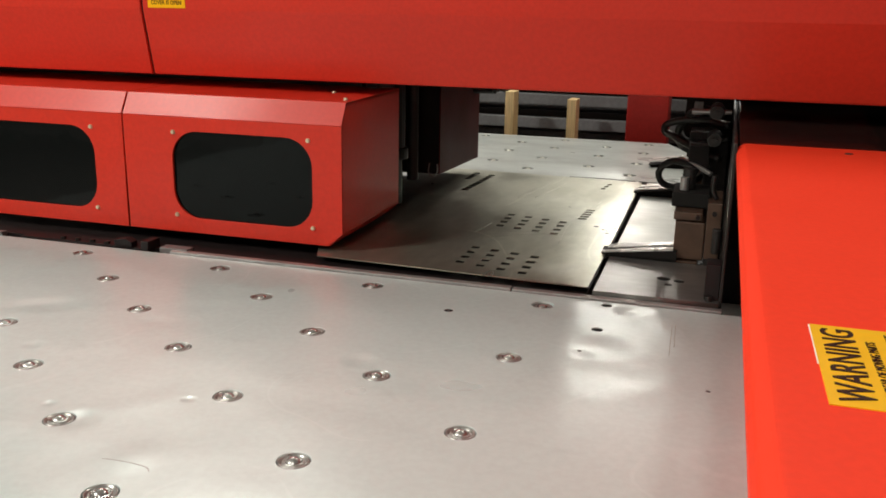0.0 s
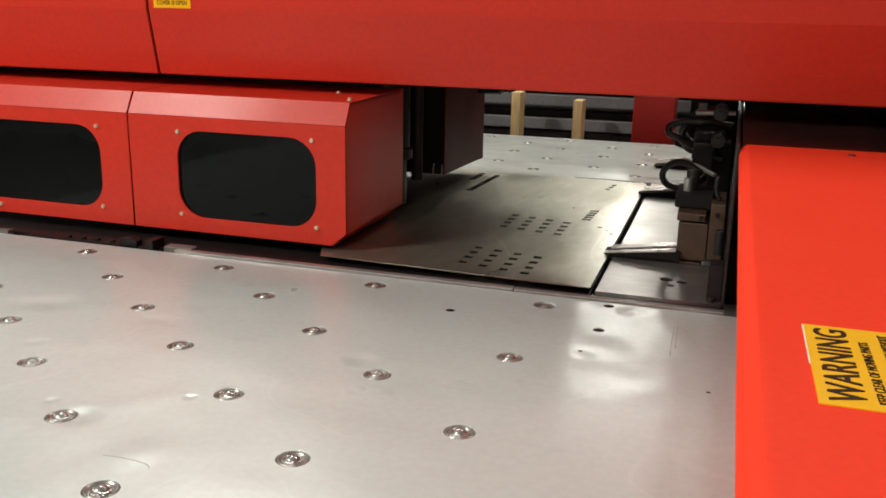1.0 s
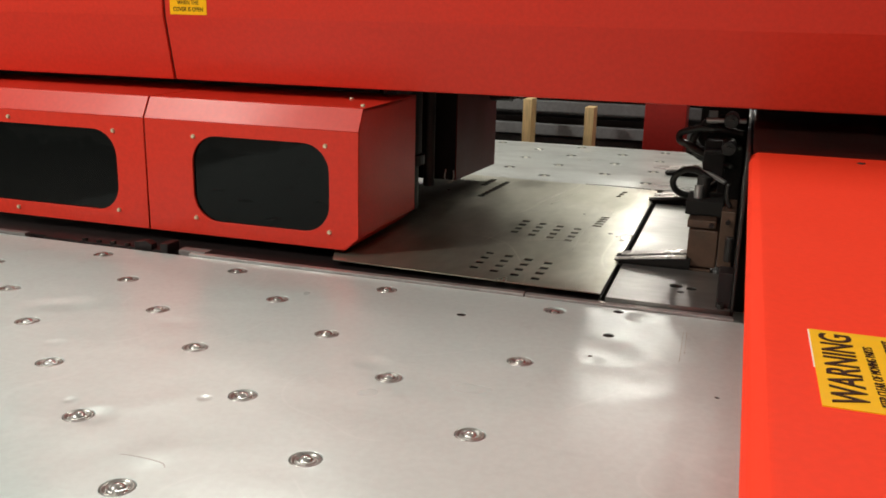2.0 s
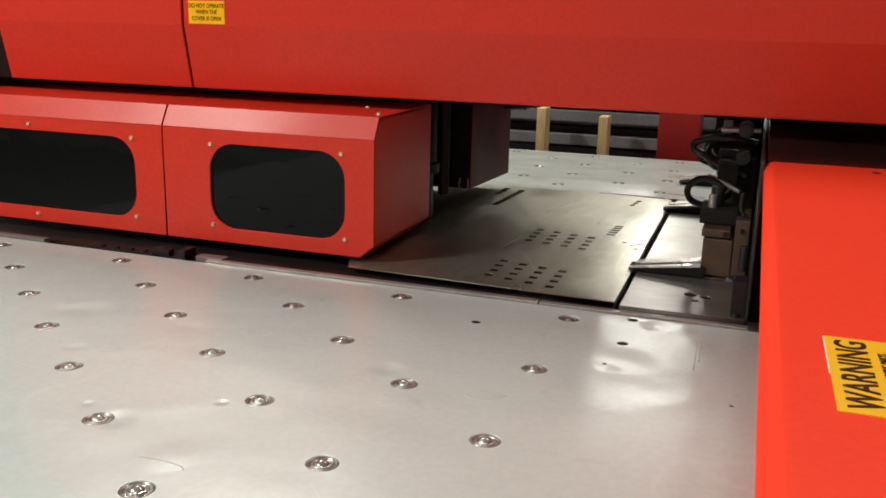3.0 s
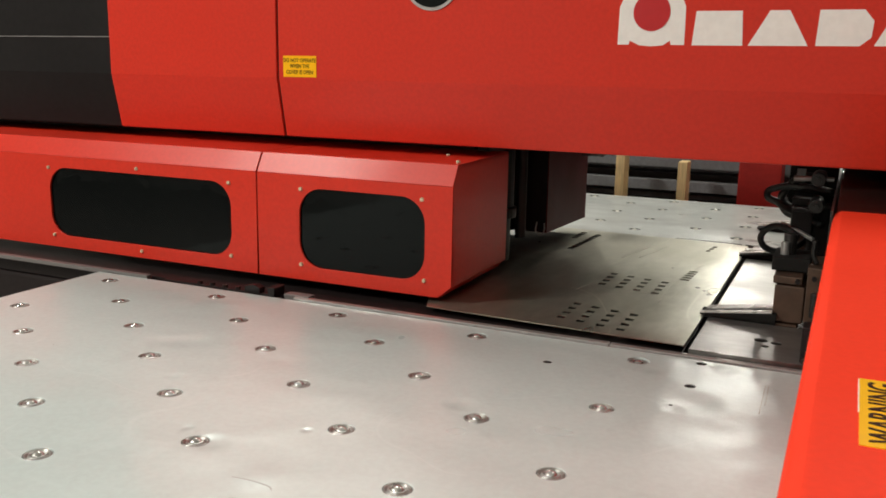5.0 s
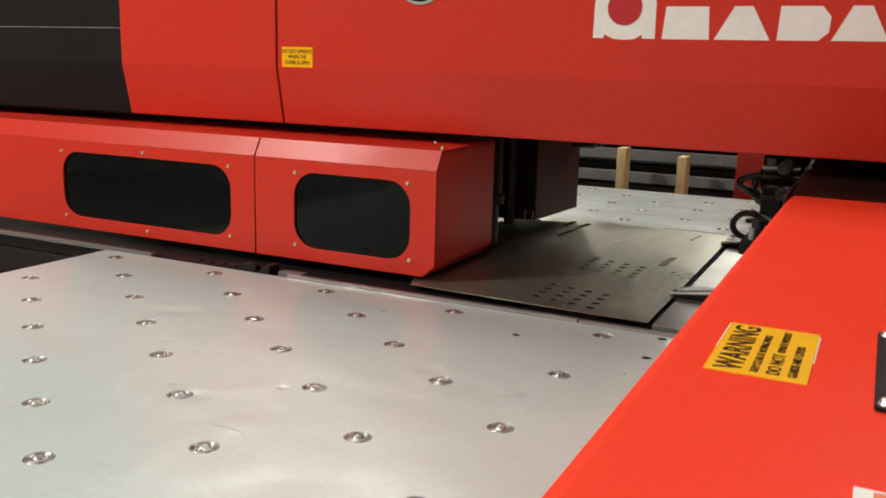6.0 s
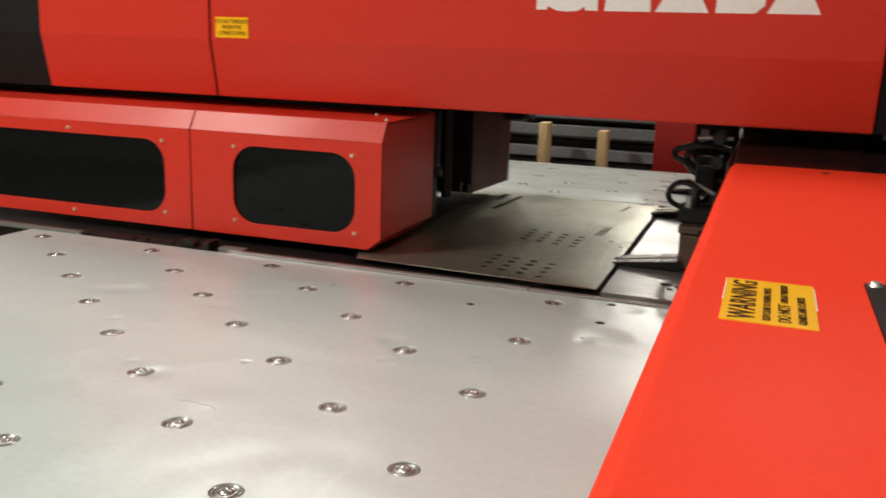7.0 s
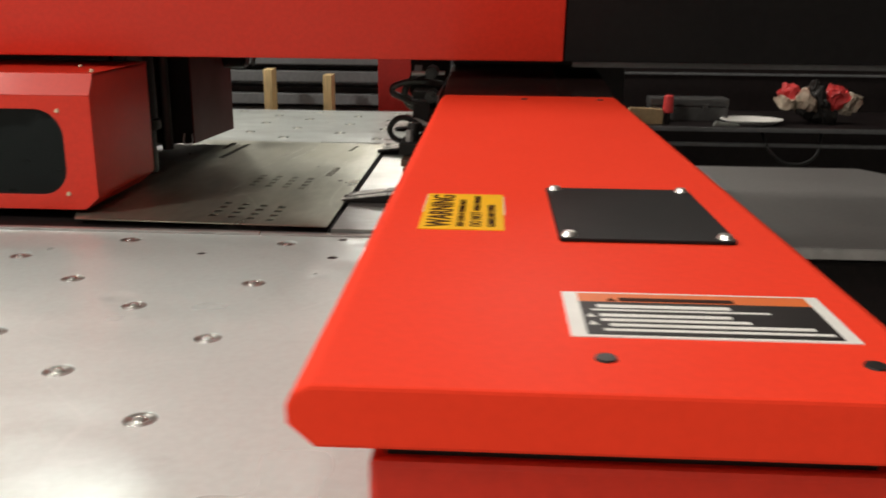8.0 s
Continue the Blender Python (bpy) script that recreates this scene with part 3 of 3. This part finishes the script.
part("tab", prism([(0.868, 0.238), (0.878, 0.232), (0.884, 0.262), (0.872, 0.275)], "y", 1.055, 1.058, 0.0004), GREY, sensor, "small pale metal tab")

# ---------------------------------------------------------------- press head
HEAD_Y, HEAD_Z, BEND_Z, TOP_Z = 0.25, 0.312, 0.445, 0.80
PROFILE = [(HEAD_Y + 0.028, HEAD_Z), (HEAD_Y, BEND_Z), (HEAD_Y, TOP_Z), (HEAD_Y + 0.06, TOP_Z + 0.05), (0.60, TOP_Z + 0.05), (0.60, HEAD_Z)]
head = thing("machine_hood", (0.75, 0.42, HEAD_Z), "broad red enamelled head cover of a turret punch press", "machine cover")
part("centre_cover", prism(PROFILE, "x", 0.2945, 1.727, 0.003), RED, head)
part("hinged_cover", prism(PROFILE, "x", -0.212, 0.2885, 0.003), RED, head)
part("seam", prism([(y + 0.006, z) for y, z in PROFILE[:3]] + [(HEAD_Y + 0.02, TOP_Z), (HEAD_Y + 0.045, HEAD_Z)], "x", 0.2885, 0.2945), BLACK, head)
part("top_frame", block(-1.5, 1.15, 0.61, 1.16, 0.335, 0.78, 0.01), BLACK, head, "black upper frame")
part("under_frame", block(-1.9, 0.70, 0.45, 0.60, 0.280, 0.335, 0.002), BLACK, head)

for name, x0, x1, word in (("left_panel", -1.7, -0.2145, "black painted side cover of the press with a fine horizontal seam"),
                           ("right_panel", 1.7295, 3.3, "black painted side cover of the press")):
    p = thing("side_cover", ((x0 + x1) / 2, 0.42, HEAD_Z), word, "machine cover", "black side covers")
    shape = [(y + 0.004, z) for y, z in PROFILE[:4]] + PROFILE[4:]
    if name == "left_panel":
        low = [(HEAD_Y + 0.032, HEAD_Z), (HEAD_Y + 0.004, BEND_Z), (HEAD_Y + 0.004, 0.5345), (0.60, 0.5345), (0.60, HEAD_Z)]
        high = [(HEAD_Y + 0.004, 0.5365), (HEAD_Y + 0.004, TOP_Z), (HEAD_Y + 0.06, TOP_Z + 0.05), (0.60, TOP_Z + 0.05), (0.60, 0.5365)]
        part("lower_panel", prism(low, "x", x0, x1, 0.002), BLACK_PANEL, p)
        part("upper_panel", prism(high, "x", x0, x1, 0.002), BLACK_PANEL, p)
        part("seam_trim", block(x0, x1, HEAD_Y + 0.002, HEAD_Y + 0.02, 0.5346, 0.5364), STRIP, p, "fine pale seam")
    else:
        part("panel", prism(shape, "x", x0, x1, 0.002), BLACK_PANEL, p)
        part("bottom_trim", block(x0 + 0.02, x1, HEAD_Y + 0.050, HEAD_Y + 0.062, HEAD_Z - 0.012, HEAD_Z - 0.001, 0.001), GREY, p, "thin grey trim under the cover")

sticker = part("cover_sticker", block(0.3085, 0.3960, HEAD_Y - 0.0012, HEAD_Y + 0.0004, 0.4485, 0.4955), YELLOW, head, "small yellow safety sticker")
for line, z in (("DO NOT OPERATE", 0.4815), ("WHEN THE", 0.4690), ("COVER IS OPEN", 0.4555)):
    part("lettering", lettering(line, 0.0118, Matrix.Translation((0.3522, HEAD_Y - 0.0014, z)) @ pose(0, 0, 0, 90), "CENTER", 0.82, 0.0002), INK, sticker, "dark printed line")

EZ = 0.656
eye_port = part("round_port", rod((0.679, HEAD_Y + 0.002, EZ), (0.679, HEAD_Y - 0.003, EZ), 0.0650, seg=48, bevel=0.001), STRIP, head, "round pale metal ring")
part("port_glass", rod((0.679, HEAD_Y + 0.002, EZ), (0.679, HEAD_Y - 0.0045, EZ), 0.0585, seg=48, bevel=0.001), SMOKED, eye_port, "dark round glass")

# maker's mark as plain shapes
V = upright(HEAD_Y - 0.0006)
mark = part("mark_plate", cutout([(1.0735, 0.5255), (1.0950, 0.5255), (1.0965, 0.5330), (1.1150, 0.5245), (1.1370, 0.5225), (1.1590, 0.5245), (1.1720, 0.5330),
                                  (1.1735, 0.5255), (1.1985, 0.5255), (1.1975, 0.5950), (1.1800, 0.6350), (1.0920, 0.6350), (1.0745, 0.5950)], [], 0.0008, V), WHITE, head, "white badge shape")
part("mark_disc", cutout(circle(1.1355, 0.5850, 0.0345, 32), [], 0.0008, upright(HEAD_Y - 0.0018)), BADGE_RED, mark, "red disc")
for outline in ([(1.212, 0.5250), (1.302, 0.5250), (1.298, 0.5865), (1.217, 0.5865)],
                [(1.311, 0.5252), (1.412, 0.5252), (1.378, 0.5868), (1.345, 0.5868)],
                [(1.424, 0.5255), (1.495, 0.5255), (1.512, 0.5400), (1.514, 0.5680), (1.498, 0.5870), (1.427, 0.5870)],
                [(1.517, 0.5258), (1.611, 0.5258), (1.580, 0.5872), (1.548, 0.5872)]):
    part("mark_bar", cutout(outline, [], 0.0008, V), WHITE, head, "plain white block of the maker's mark")

# ---------------------------------------------------------------- clamp carriage
DATUM = LID
LX0, LX1, LY0, LY1, LZ = 1.4755, 1.814, -1.206, 0.115, 0.259
carriage = thing("carriage_cover", (1.65, -0.5, FLOOR_Z), "long bright red cover over the sheet carriage", "machine cover")
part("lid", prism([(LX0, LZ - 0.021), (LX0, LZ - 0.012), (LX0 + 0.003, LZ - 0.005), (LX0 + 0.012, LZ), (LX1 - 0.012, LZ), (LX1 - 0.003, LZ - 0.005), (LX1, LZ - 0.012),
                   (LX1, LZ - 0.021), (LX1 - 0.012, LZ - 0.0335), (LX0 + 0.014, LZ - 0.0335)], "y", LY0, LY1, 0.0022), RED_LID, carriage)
part("gap_rail", block(1.523, 1.77, -1.190, 0.10, 0.205, 0.2252), BLACK, carriage, "black recess below the lid")
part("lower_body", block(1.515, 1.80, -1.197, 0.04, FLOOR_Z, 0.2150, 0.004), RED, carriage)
part("rear_shroud", prism([(LY1 + 0.002, LZ - 0.030), (LY1 + 0.002, LZ - 0.003), (0.20, LZ + 0.003), (0.40, LZ + 0.020), (0.575, LZ + 0.026), (0.575, LZ - 0.030)],
                          "x", LX0 + 0.004, LX1 - 0.004, 0.003), SHROUD, carriage, "glossy black shroud under the press head")
panel = part("access_panel", prism(rounded(1.6280, 1.7640, -0.931, -0.742, 0.004, 3), "z", LZ + 0.0002, LZ + 0.0032, 0.0008), BLACK_PANEL, carriage, "black access panel")
for sx, sy in ((1.6360, -0.751), (1.7560, -0.751), (1.7560, -0.922), (1.6360, -0.922)):
    part("panel_screw", rod((sx, sy, LZ + 0.003), (sx, sy, LZ + 0.0065), 0.0065, 0.0045, 16), BOLT, panel)
for sx, sy in ((1.636, -1.162), (1.774, -1.162), (1.634, 0.06), (1.772, 0.06)):
    part("lid_screw", rod((sx, sy, LZ - 0.001), (sx, sy, LZ + 0.0012), 0.0065, 0.0055, 16), OILY, carriage, "dark recessed screw")
warn = part("warning_sticker", block(1.5160, 1.5860, -0.9020, -0.7695, LZ - 0.0004, LZ + 0.0007), YELLOW, carriage, "yellow warning sticker with dark print")
along = pose(0, 0, 0, 0, 0, 90)
for wx0, wx1, wy0, wy1 in ((1.5152, 1.5160, -0.842, -0.770), (1.5860, 1.5871, -0.848, -0.777)):
    part("worn_edge", block(wx0, wx1, wy0, wy1, LZ - 0.0006, LZ + 0.0004), WHITE, warn, "pale worn edge of the sticker")
for line, x, y, size, squeeze in (("WARNING", 1.5410, -0.8955, 0.0280, 0.855), ("KEEP CLEAR OF MOVING PARTS", 1.5525, -0.8935, 0.0082, 0.80),
                                  ("DO NOT", 1.5670, -0.8935, 0.0134, 0.92), ("OPERATE WITHOUT", 1.5655, -0.8380, 0.0082, 0.76),
                                  ("GUARDS AND COVERS", 1.5785, -0.8935, 0.0090, 0.82)):
    part("lettering", lettering(line, size, Matrix.Translation((x, y, LZ + 0.0010)) @ along, "LEFT", squeeze, 0.0003 if size > 0.02 else 0.0), INK, warn, "dark printed line")
notice = part("notice_label", block(1.6205, 1.7800, -1.1315, -1.0540, LZ - 0.0004, LZ + 0.0007), WHITE, carriage, "white bordered notice with orange and black bands")
part("orange_band", block(1.6300, 1.7715, -1.0730, -1.0570, LZ, LZ + 0.0010), ORANGE, notice)
part("black_band", block(1.6300, 1.7715, -1.1285, -1.0730, LZ, LZ + 0.0010), BLACK, notice)
part("alert_symbol", prism([(1.6470, -1.0715), (1.6530, -1.0715), (1.6500, -1.0660)], "z", LZ, LZ + 0.0013), INK, notice, "small dark alert triangle")
part("heading_bar", block(1.6550, 1.7250, -1.0715, -1.0655, LZ, LZ + 0.0013), INK, notice, "unreadable dark heading")
for k, (bx0, bx1, wide) in enumerate(((1.6400, 1.7200, 0.0042), (1.6360, 1.7420, 0.0016), (1.6400, 1.7170, 0.0036), (1.6400, 1.7260, 0.0030), (1.6440, 1.7600, 0.0032), (1.6400, 1.7680, 0.0024))):
    part("print_bar", block(bx0, bx1, -1.0800 - 0.0082 * k - wide, -1.0790 - 0.0082 * k, LZ, LZ + 0.0013), WHITE, notice, "unreadable white print line")
for k in range(2):
    part("symbol", prism([(1.6320, -1.1010 - 0.013 * k), (1.6375, -1.1010 - 0.013 * k), (1.6348, -1.0950 - 0.013 * k)], "z", LZ, LZ + 0.0013), WHITE, notice, "small white warning triangle")

DATUM = Vector((0.0, 0.0, 0.0))
rail = thing("carriage_beam", (1.485, 0.8, -0.05), "grey steel side plate and black beam of the sheet carriage", "machine beam")
part("side_plate", block(1.480, 1.485, 0.075, 1.65, -0.045, 0.262, 0.0012), OILY, rail)
part("foot", block(1.456, 1.480, 0.085, 0.13, -0.02, 0.060, 0.002), BLACK, rail)
part("foot_bolt", rod((1.464, 0.080, -0.002), (1.464, 0.080, 0.008), 0.006, seg=8), OILY, rail)
part("end_plate", block(1.487, 1.90, 0.585, 0.625, -0.04, 0.50, 0.003), BLACK, rail)
part("beam", block(1.43, 1.478, 0.56, 1.65, -0.02, 0.20, 0.004), BLACK, rail)


def clamp(y, label, lift=0.0):
    c = thing("work_clamp", (1.40, y + 0.06, 0.0), label, "clamp", "work clamps")
    part("lower_jaw", prism([(1.262, 0.002), (1.268, -0.0015), (1.40, -0.0015), (1.40, 0.016), (1.30, 0.010)], "y", y, y + 0.050, 0.001), DARK_CUP, c)
    part("upper_jaw", prism([(1.257, 0.0065), (1.262, 0.0045), (1.40, 0.0045), (1.40, 0.0225), (1.285, 0.0095)], "y", y - 0.003, y + 0.053, 0.001), DARK_CUP, c)
    part("jaw_edge", prism([(1.258, 0.0075 + lift), (1.392, 0.0230 + lift), (1.392, 0.0275 + lift), (1.258, 0.0095 + lift)], "y", y - 0.004, y + 0.012, 0.0006), BLADE, c, "bright ground jaw edge")
    part("jaw_plate", prism([(1.268, 0.0105 + lift), (1.392, 0.0270 + lift), (1.392, 0.0295 + lift), (1.268, 0.0125 + lift)], "y", y + 0.022, y + 0.050, 0.0006), BLADE, c, "bright ground jaw plate")
    part("clamp_body", block(1.392, 1.446, y + 0.010, y + 0.14, 0.006, 0.078, 0.002), BROWN, c, "oil-browned steel block")
    part("cap_block", block(1.388, 1.440, y + 0.012, y + 0.14, 0.081, 0.096, 0.002), BROWN, c)
    part("shoulder", block(1.448, 1.474, y + 0.008, y + 0.14, 0.010, 0.118, 0.002), BROWN, c)
    part("base_block", block(1.396, 1.438, y + 0.004, y + 0.10, -0.016, 0.003, 0.001), BROWN, c)
    for bx, bz in ((1.432, 0.089), (1.461, 0.098), (1.428, -0.006)):
        part("bolt", rod((bx, y + 0.014, bz), (bx, y + 0.002, bz), 0.0045, seg=12), BLACK, c)
    part("cylinder_block", block(1.380, 1.450, y + 0.05, y + 0.16, 0.098, 0.125, 0.003), DARK_CUP, c)
    part("cylinder", rod((1.408, y + 0.10, 0.120), (1.408, y + 0.10, 0.165), 0.013, seg=18, bevel=0.002), OILY, c)
    part("fitting", rod((1.400, y + 0.085, 0.125), (1.400, y + 0.085, 0.150), 0.008, seg=12), STRIP, c, "bright hose fitting")
    return c


near_clamp = clamp(0.300, "black and brown steel work clamp gripping the sheet edge")
clamp(0.930, "dark steel work clamp gripping the sheet edge", 0.004)
clamp(1.380, "dark steel work clamp open beyond the sheet", 0.010)

hose = thing("air_hose", (1.40, 0.5, 0.12), "black air hose looped over the clamp", "hose")
part("loop", tube([(1.420, 0.45, 0.150), (1.385, 0.47, 0.166), (1.352, 0.50, 0.152), (1.342, 0.52, 0.124), (1.362, 0.54, 0.102), (1.40, 0.55, 0.106), (1.44, 0.60, 0.13)], 0.0068), RUBBER, hose, "", True)
part("grey_sleeve", tube([(1.382, 0.48, 0.172), (1.416, 0.47, 0.160), (1.448, 0.46, 0.146)], 0.0044), STRIP, hose, "grey braided sleeve", True)
part("upper_hose", tube([(1.46, 0.50, 0.262), (1.42, 0.52, 0.268), (1.385, 0.56, 0.240), (1.372, 0.58, 0.205), (1.39, 0.58, 0.178), (1.44, 0.58, 0.18)], 0.008), RUBBER, hose, "", True)
part("cross_hose", tube([(1.375, 0.58, 0.205), (1.40, 0.54, 0.198), (1.43, 0.52, 0.205), (1.475, 0.48, 0.215)], 0.007), RUBBER, hose, "", True)
part("far_hose", tube([(1.475, 0.50, 0.240), (1.42, 0.54, 0.243), (1.365, 0.55, 0.237), (1.344, 0.55, 0.222), (1.37, 0.54, 0.205), (1.42, 0.50, 0.188), (1.46, 0.46, 0.178)], 0.0075), RUBBER, hose, "", True)
valve = thing("air_valve", (1.44, 0.5, 0.18), "black air valves and fittings on the carriage", "valve")
part("valve_block", block(1.400, 1.442, 0.47, 0.55, 0.15, 0.228, 0.003), BLACK, valve)
# Added dark prism in place of the black tangle of hoses behind.
part("hose_tangle_shape", prism([(1.382, 0.310), (1.382, 0.262), (1.378, 0.212), (1.390, 0.190), (1.410, 0.152), (1.480, 0.140), (1.480, 0.310)], "y", 0.62, 0.66, 0.003), DARK_CUP, valve, "flat dark shape standing in for the hose tangle behind the valves")
part("valve_cap", block(1.402, 1.444, 0.43, 0.469, 0.205, 0.212, 0.002), BLACK, valve)
for vz, vx in ((0.275, 1.448), (0.222, 1.448)):
    part("coil", rod((vx, 0.40, vz), (vx, 0.47, vz), 0.014, seg=20, bevel=0.002), OILY, valve)
    part("coil_nut", rod((vx, 0.392, vz), (vx, 0.40, vz), 0.006, seg=6), OILY, valve)
part("valve_rod", rod((1.40, 0.45, 0.270), (1.475, 0.45, 0.272), 0.005, seg=10), STRIP, valve)
part("tag_plate", block(1.402, 1.420, 0.50, 0.505, 0.258, 0.285, 0.001), GREY, valve, "small pale plate")
part("elbow", tube([(1.455, 0.34, 0.165), (1.455, 0.34, 0.135), (1.462, 0.34, 0.12)], 0.005), OILY, valve)
part("bottle", rod((1.468, 0.20, 0.050), (1.468, 0.20, 0.095), 0.008, seg=16, bevel=0.003), OILY, valve, "small oil cup")

# ---------------------------------------------------------------- right wing table
wing = thing("side_table", (2.25, 0.5, FLOOR_Z), "plain grey steel side table with a bright front edge", "table")
part("table_plate", cutout([(1.845, 0.015), (2.95, 0.015), (2.95, 0.25), (2.575, 0.835), (1.845, 0.835)], [], 0.006, bevel=0.0008), DULL, wing)
part("front_edge", block(1.845, 2.95, 0.005, 0.0135, -0.02, -0.001, 0.001), STRIP, wing)
part("leg", block(2.80, 2.86, 0.15, 0.21, FLOOR_Z, -0.0065, 0.003), GREY, wing)

# ---------------------------------------------------------------- behind the machine
rack = thing("steel_rack", (0.6, 2.75, FLOOR_Z), "dark grey steel storage rack of stacked bars behind the press", "rack")
for x in (-1.4, 0.05, 2.2, 4.0):
    part("post", block(x - 0.04, x + 0.04, 2.62, 2.70, FLOOR_Z, 0.62, 0.004), GREY, rack)
for z in (-0.22, -0.06, 0.045, 0.125, 0.32):
    part("beam", block(-1.6, 4.2, 2.60, 2.64, z, z + 0.05, 0.004), GREY, rack)
for i in range(14):
    z = -0.25 + 0.045 * i
    part("bar_stock", block(-1.5 + random.uniform(0, 0.3), 4.0 - random.uniform(0, 0.5), 2.70 + 0.02 * (i % 4), 2.80 + 0.02 * (i % 3), z, z + random.uniform(0.018, 0.036), 0.002),
         OILY if i % 3 else GREY, rack)
part("back_sheet", block(-1.7, 4.2, 2.95, 2.97, FLOOR_Z, 0.60), BLACK, rack, "dark backing sheet")
for x in (0.597, 0.861):
    tagged(part("timber_post", block(x - 0.019, x + 0.019, 2.33, 2.42, FLOOR_Z, 0.100 if x > 0.8 else 0.122, 0.002), WOOD), "pale pine timber upright behind the rear table", "timber", "timber posts")
column = thing("red_column", (1.24, 2.35, FLOOR_Z), "red painted machine column behind the rear table", "column")
part("column_body", block(1.092, 1.255, 2.28, 2.46, FLOOR_Z, 0.42, 0.004), COLUMN, column)

DATUM = Vector((0.0, 0.0, -0.026))
bench = thing("storage_shelf", (2.6, 1.9, FLOOR_Z), "dark steel shelf of clutter behind the side table", "shelf")
part("shelf_top", block(1.95, 4.0, 1.76, 2.30, -0.012, 0.003, 0.002), BLACK, bench)
part("shelf_edge", block(1.95, 4.0, 1.752, 1.759, -0.010, 0.005, 0.001), GREY, bench)
part("lower_rail", block(1.95, 4.0, 1.76, 1.775, -0.066, -0.054, 0.001), GREY, bench)
part("shelf_back", block(1.75, 4.0, 2.36, 2.38, FLOOR_Z - DATUM.z, 0.8), BLACK, bench)
part("upper_rail", block(1.95, 4.0, 2.32, 2.34, 0.150, 0.158, 0.001), GREY, bench)
for x in (2.0, 3.9):
    part("shelf_leg", block(x - 0.02, x + 0.02, 1.78, 1.82, FLOOR_Z - DATUM.z, -0.0125, 0.002), GREY, bench)
carton = thing("cardboard_box", (2.17, 1.86, 0.003), "small olive tan box on the shelf", "box")
part("carton", block(2.11, 2.235, 1.83, 1.91, 0.003, 0.055, 0.003), TAN, carton)
part("flap", prism([(2.11, 0.055), (2.235, 0.055), (2.232, 0.059), (2.114, 0.063)], "y", 1.83, 1.868, 0.0006), TAN, carton)
knob = thing("red_knob", (2.255, 1.85, 0.003), "red plastic knob on a black stalk", "knob")
part("stalk", rod((2.255, 1.85, 0.003), (2.255, 1.85, 0.045), 0.009, seg=12), BLACK, knob)
part("knob_cap", rod((2.255, 1.85, 0.045), (2.255, 1.85, 0.112), 0.021, 0.018, 18, bevel=0.006), PINK, knob)
case = thing("tool_case", (2.36, 1.95, 0.003), "dark grey tool case on the shelf", "case")
part("case_body", block(2.20, 2.50, 1.92, 2.02, 0.003, 0.060, 0.006), CASE, case)
part("case_lid", block(2.198, 2.502, 1.918, 2.022, 0.062, 0.092, 0.006), CASE, case)
part("latch", block(2.40, 2.42, 1.912, 1.919, 0.052, 0.070, 0.001), CASE, case)
tray = thing("metal_dish", (2.58, 1.86, 0.003), "shiny pale metal dish on the dark shelf", "dish")
bm = bmesh.new()
steps = [(0.085, 0.003), (0.105, 0.016), (0.120, 0.022), (0.117, 0.024), (0.100, 0.018), (0.080, 0.007)]
ring = [[bm.verts.new((2.58 + a * math.cos(t), 1.88 + 0.7 * a * math.sin(t), h)) for t in (2 * math.pi * k / 36 for k in range(36))] for a, h in steps]
for p, q in zip(ring, ring[1:]):
    for k in range(36):
        bm.faces.new((p[k], p[(k + 1) % 36], q[(k + 1) % 36], q[k]))
bm.faces.new(ring[0])
bm.faces.new(ring[-1])
part("dish", bm, WHITE, tray, "", True)
offcut = thing("metal_offcut", (2.47, 1.84, 0.003), "small shiny strip offcut", "offcut")
part("strip", prism([(2.42, 0.003), (2.52, 0.003), (2.516, 0.012), (2.43, 0.020)], "y", 1.80, 1.83, 0.001), GROUND, offcut)
bundle = thing("cable_bundle", (2.7, 1.82, -0.1), "loop of black cable hung below the shelf edge", "cable")
part("cable", tube([(2.60, 1.80, -0.02), (2.63, 1.74, -0.09), (2.70, 1.73, -0.125), (2.78, 1.74, -0.10), (2.82, 1.80, -0.02)], 0.006), RUBBER, bundle, "", True)
rags = thing("shop_rags", (2.78, 1.93, 0.003), "crumpled red and white shop rags on the shelf", "rags")
for i, (rx, rz, sx, mat) in enumerate(((2.730, 0.085, 0.045, CLOTH), (2.735, 0.120, 0.040, PINK), (2.785, 0.095, 0.055, CLOTH), (2.80, 0.075, 0.060, OILY), (2.90, 0.105, 0.050, PINK), (2.955, 0.080, 0.045, CLOTH), (2.85, 0.040, 0.14, OILY))):
    bm = bmesh.new()
    bmesh.ops.create_icosphere(bm, subdivisions=4, radius=1, matrix=Matrix.LocRotScale((rx, 1.93 + 0.015 * (i % 2), rz), Euler((0.4 * i, 0.2 * i, 0)), (sx, 0.05, 0.028)))
    for v in bm.verts:
        v.co += 0.024 * noise.noise_vector(v.co * 26) + 0.010 * noise.noise_vector(v.co * 70)
        v.co.z = max(v.co.z, 0.0035)
    part("rag", bm, mat, rags)

DATUM = Vector((0.0, 0.0, 0.0))

# worn marks in the front table; the crease's soft shading is a grey line
for name, points, width, mat in (("crease", [(0.852, -0.668, -0.0016), (0.876, -0.666, -0.0012), (0.902, -0.667, -0.0011), (0.914, -0.670, -0.0012), (0.921, -0.677, -0.0016)], 0.0016, CREASE),
                                 ("scratch", [(1.409, -0.028, 0.0), (1.412, -0.160, 0.0)], 0.0004, SCUFF), ("scratch", [(1.414, -0.026, 0.0), (1.417, -0.123, 0.0)], 0.0004, SCUFF)):
    part(name, tube(points, width), mat, table, "scratches and painted crease shading in the steel")
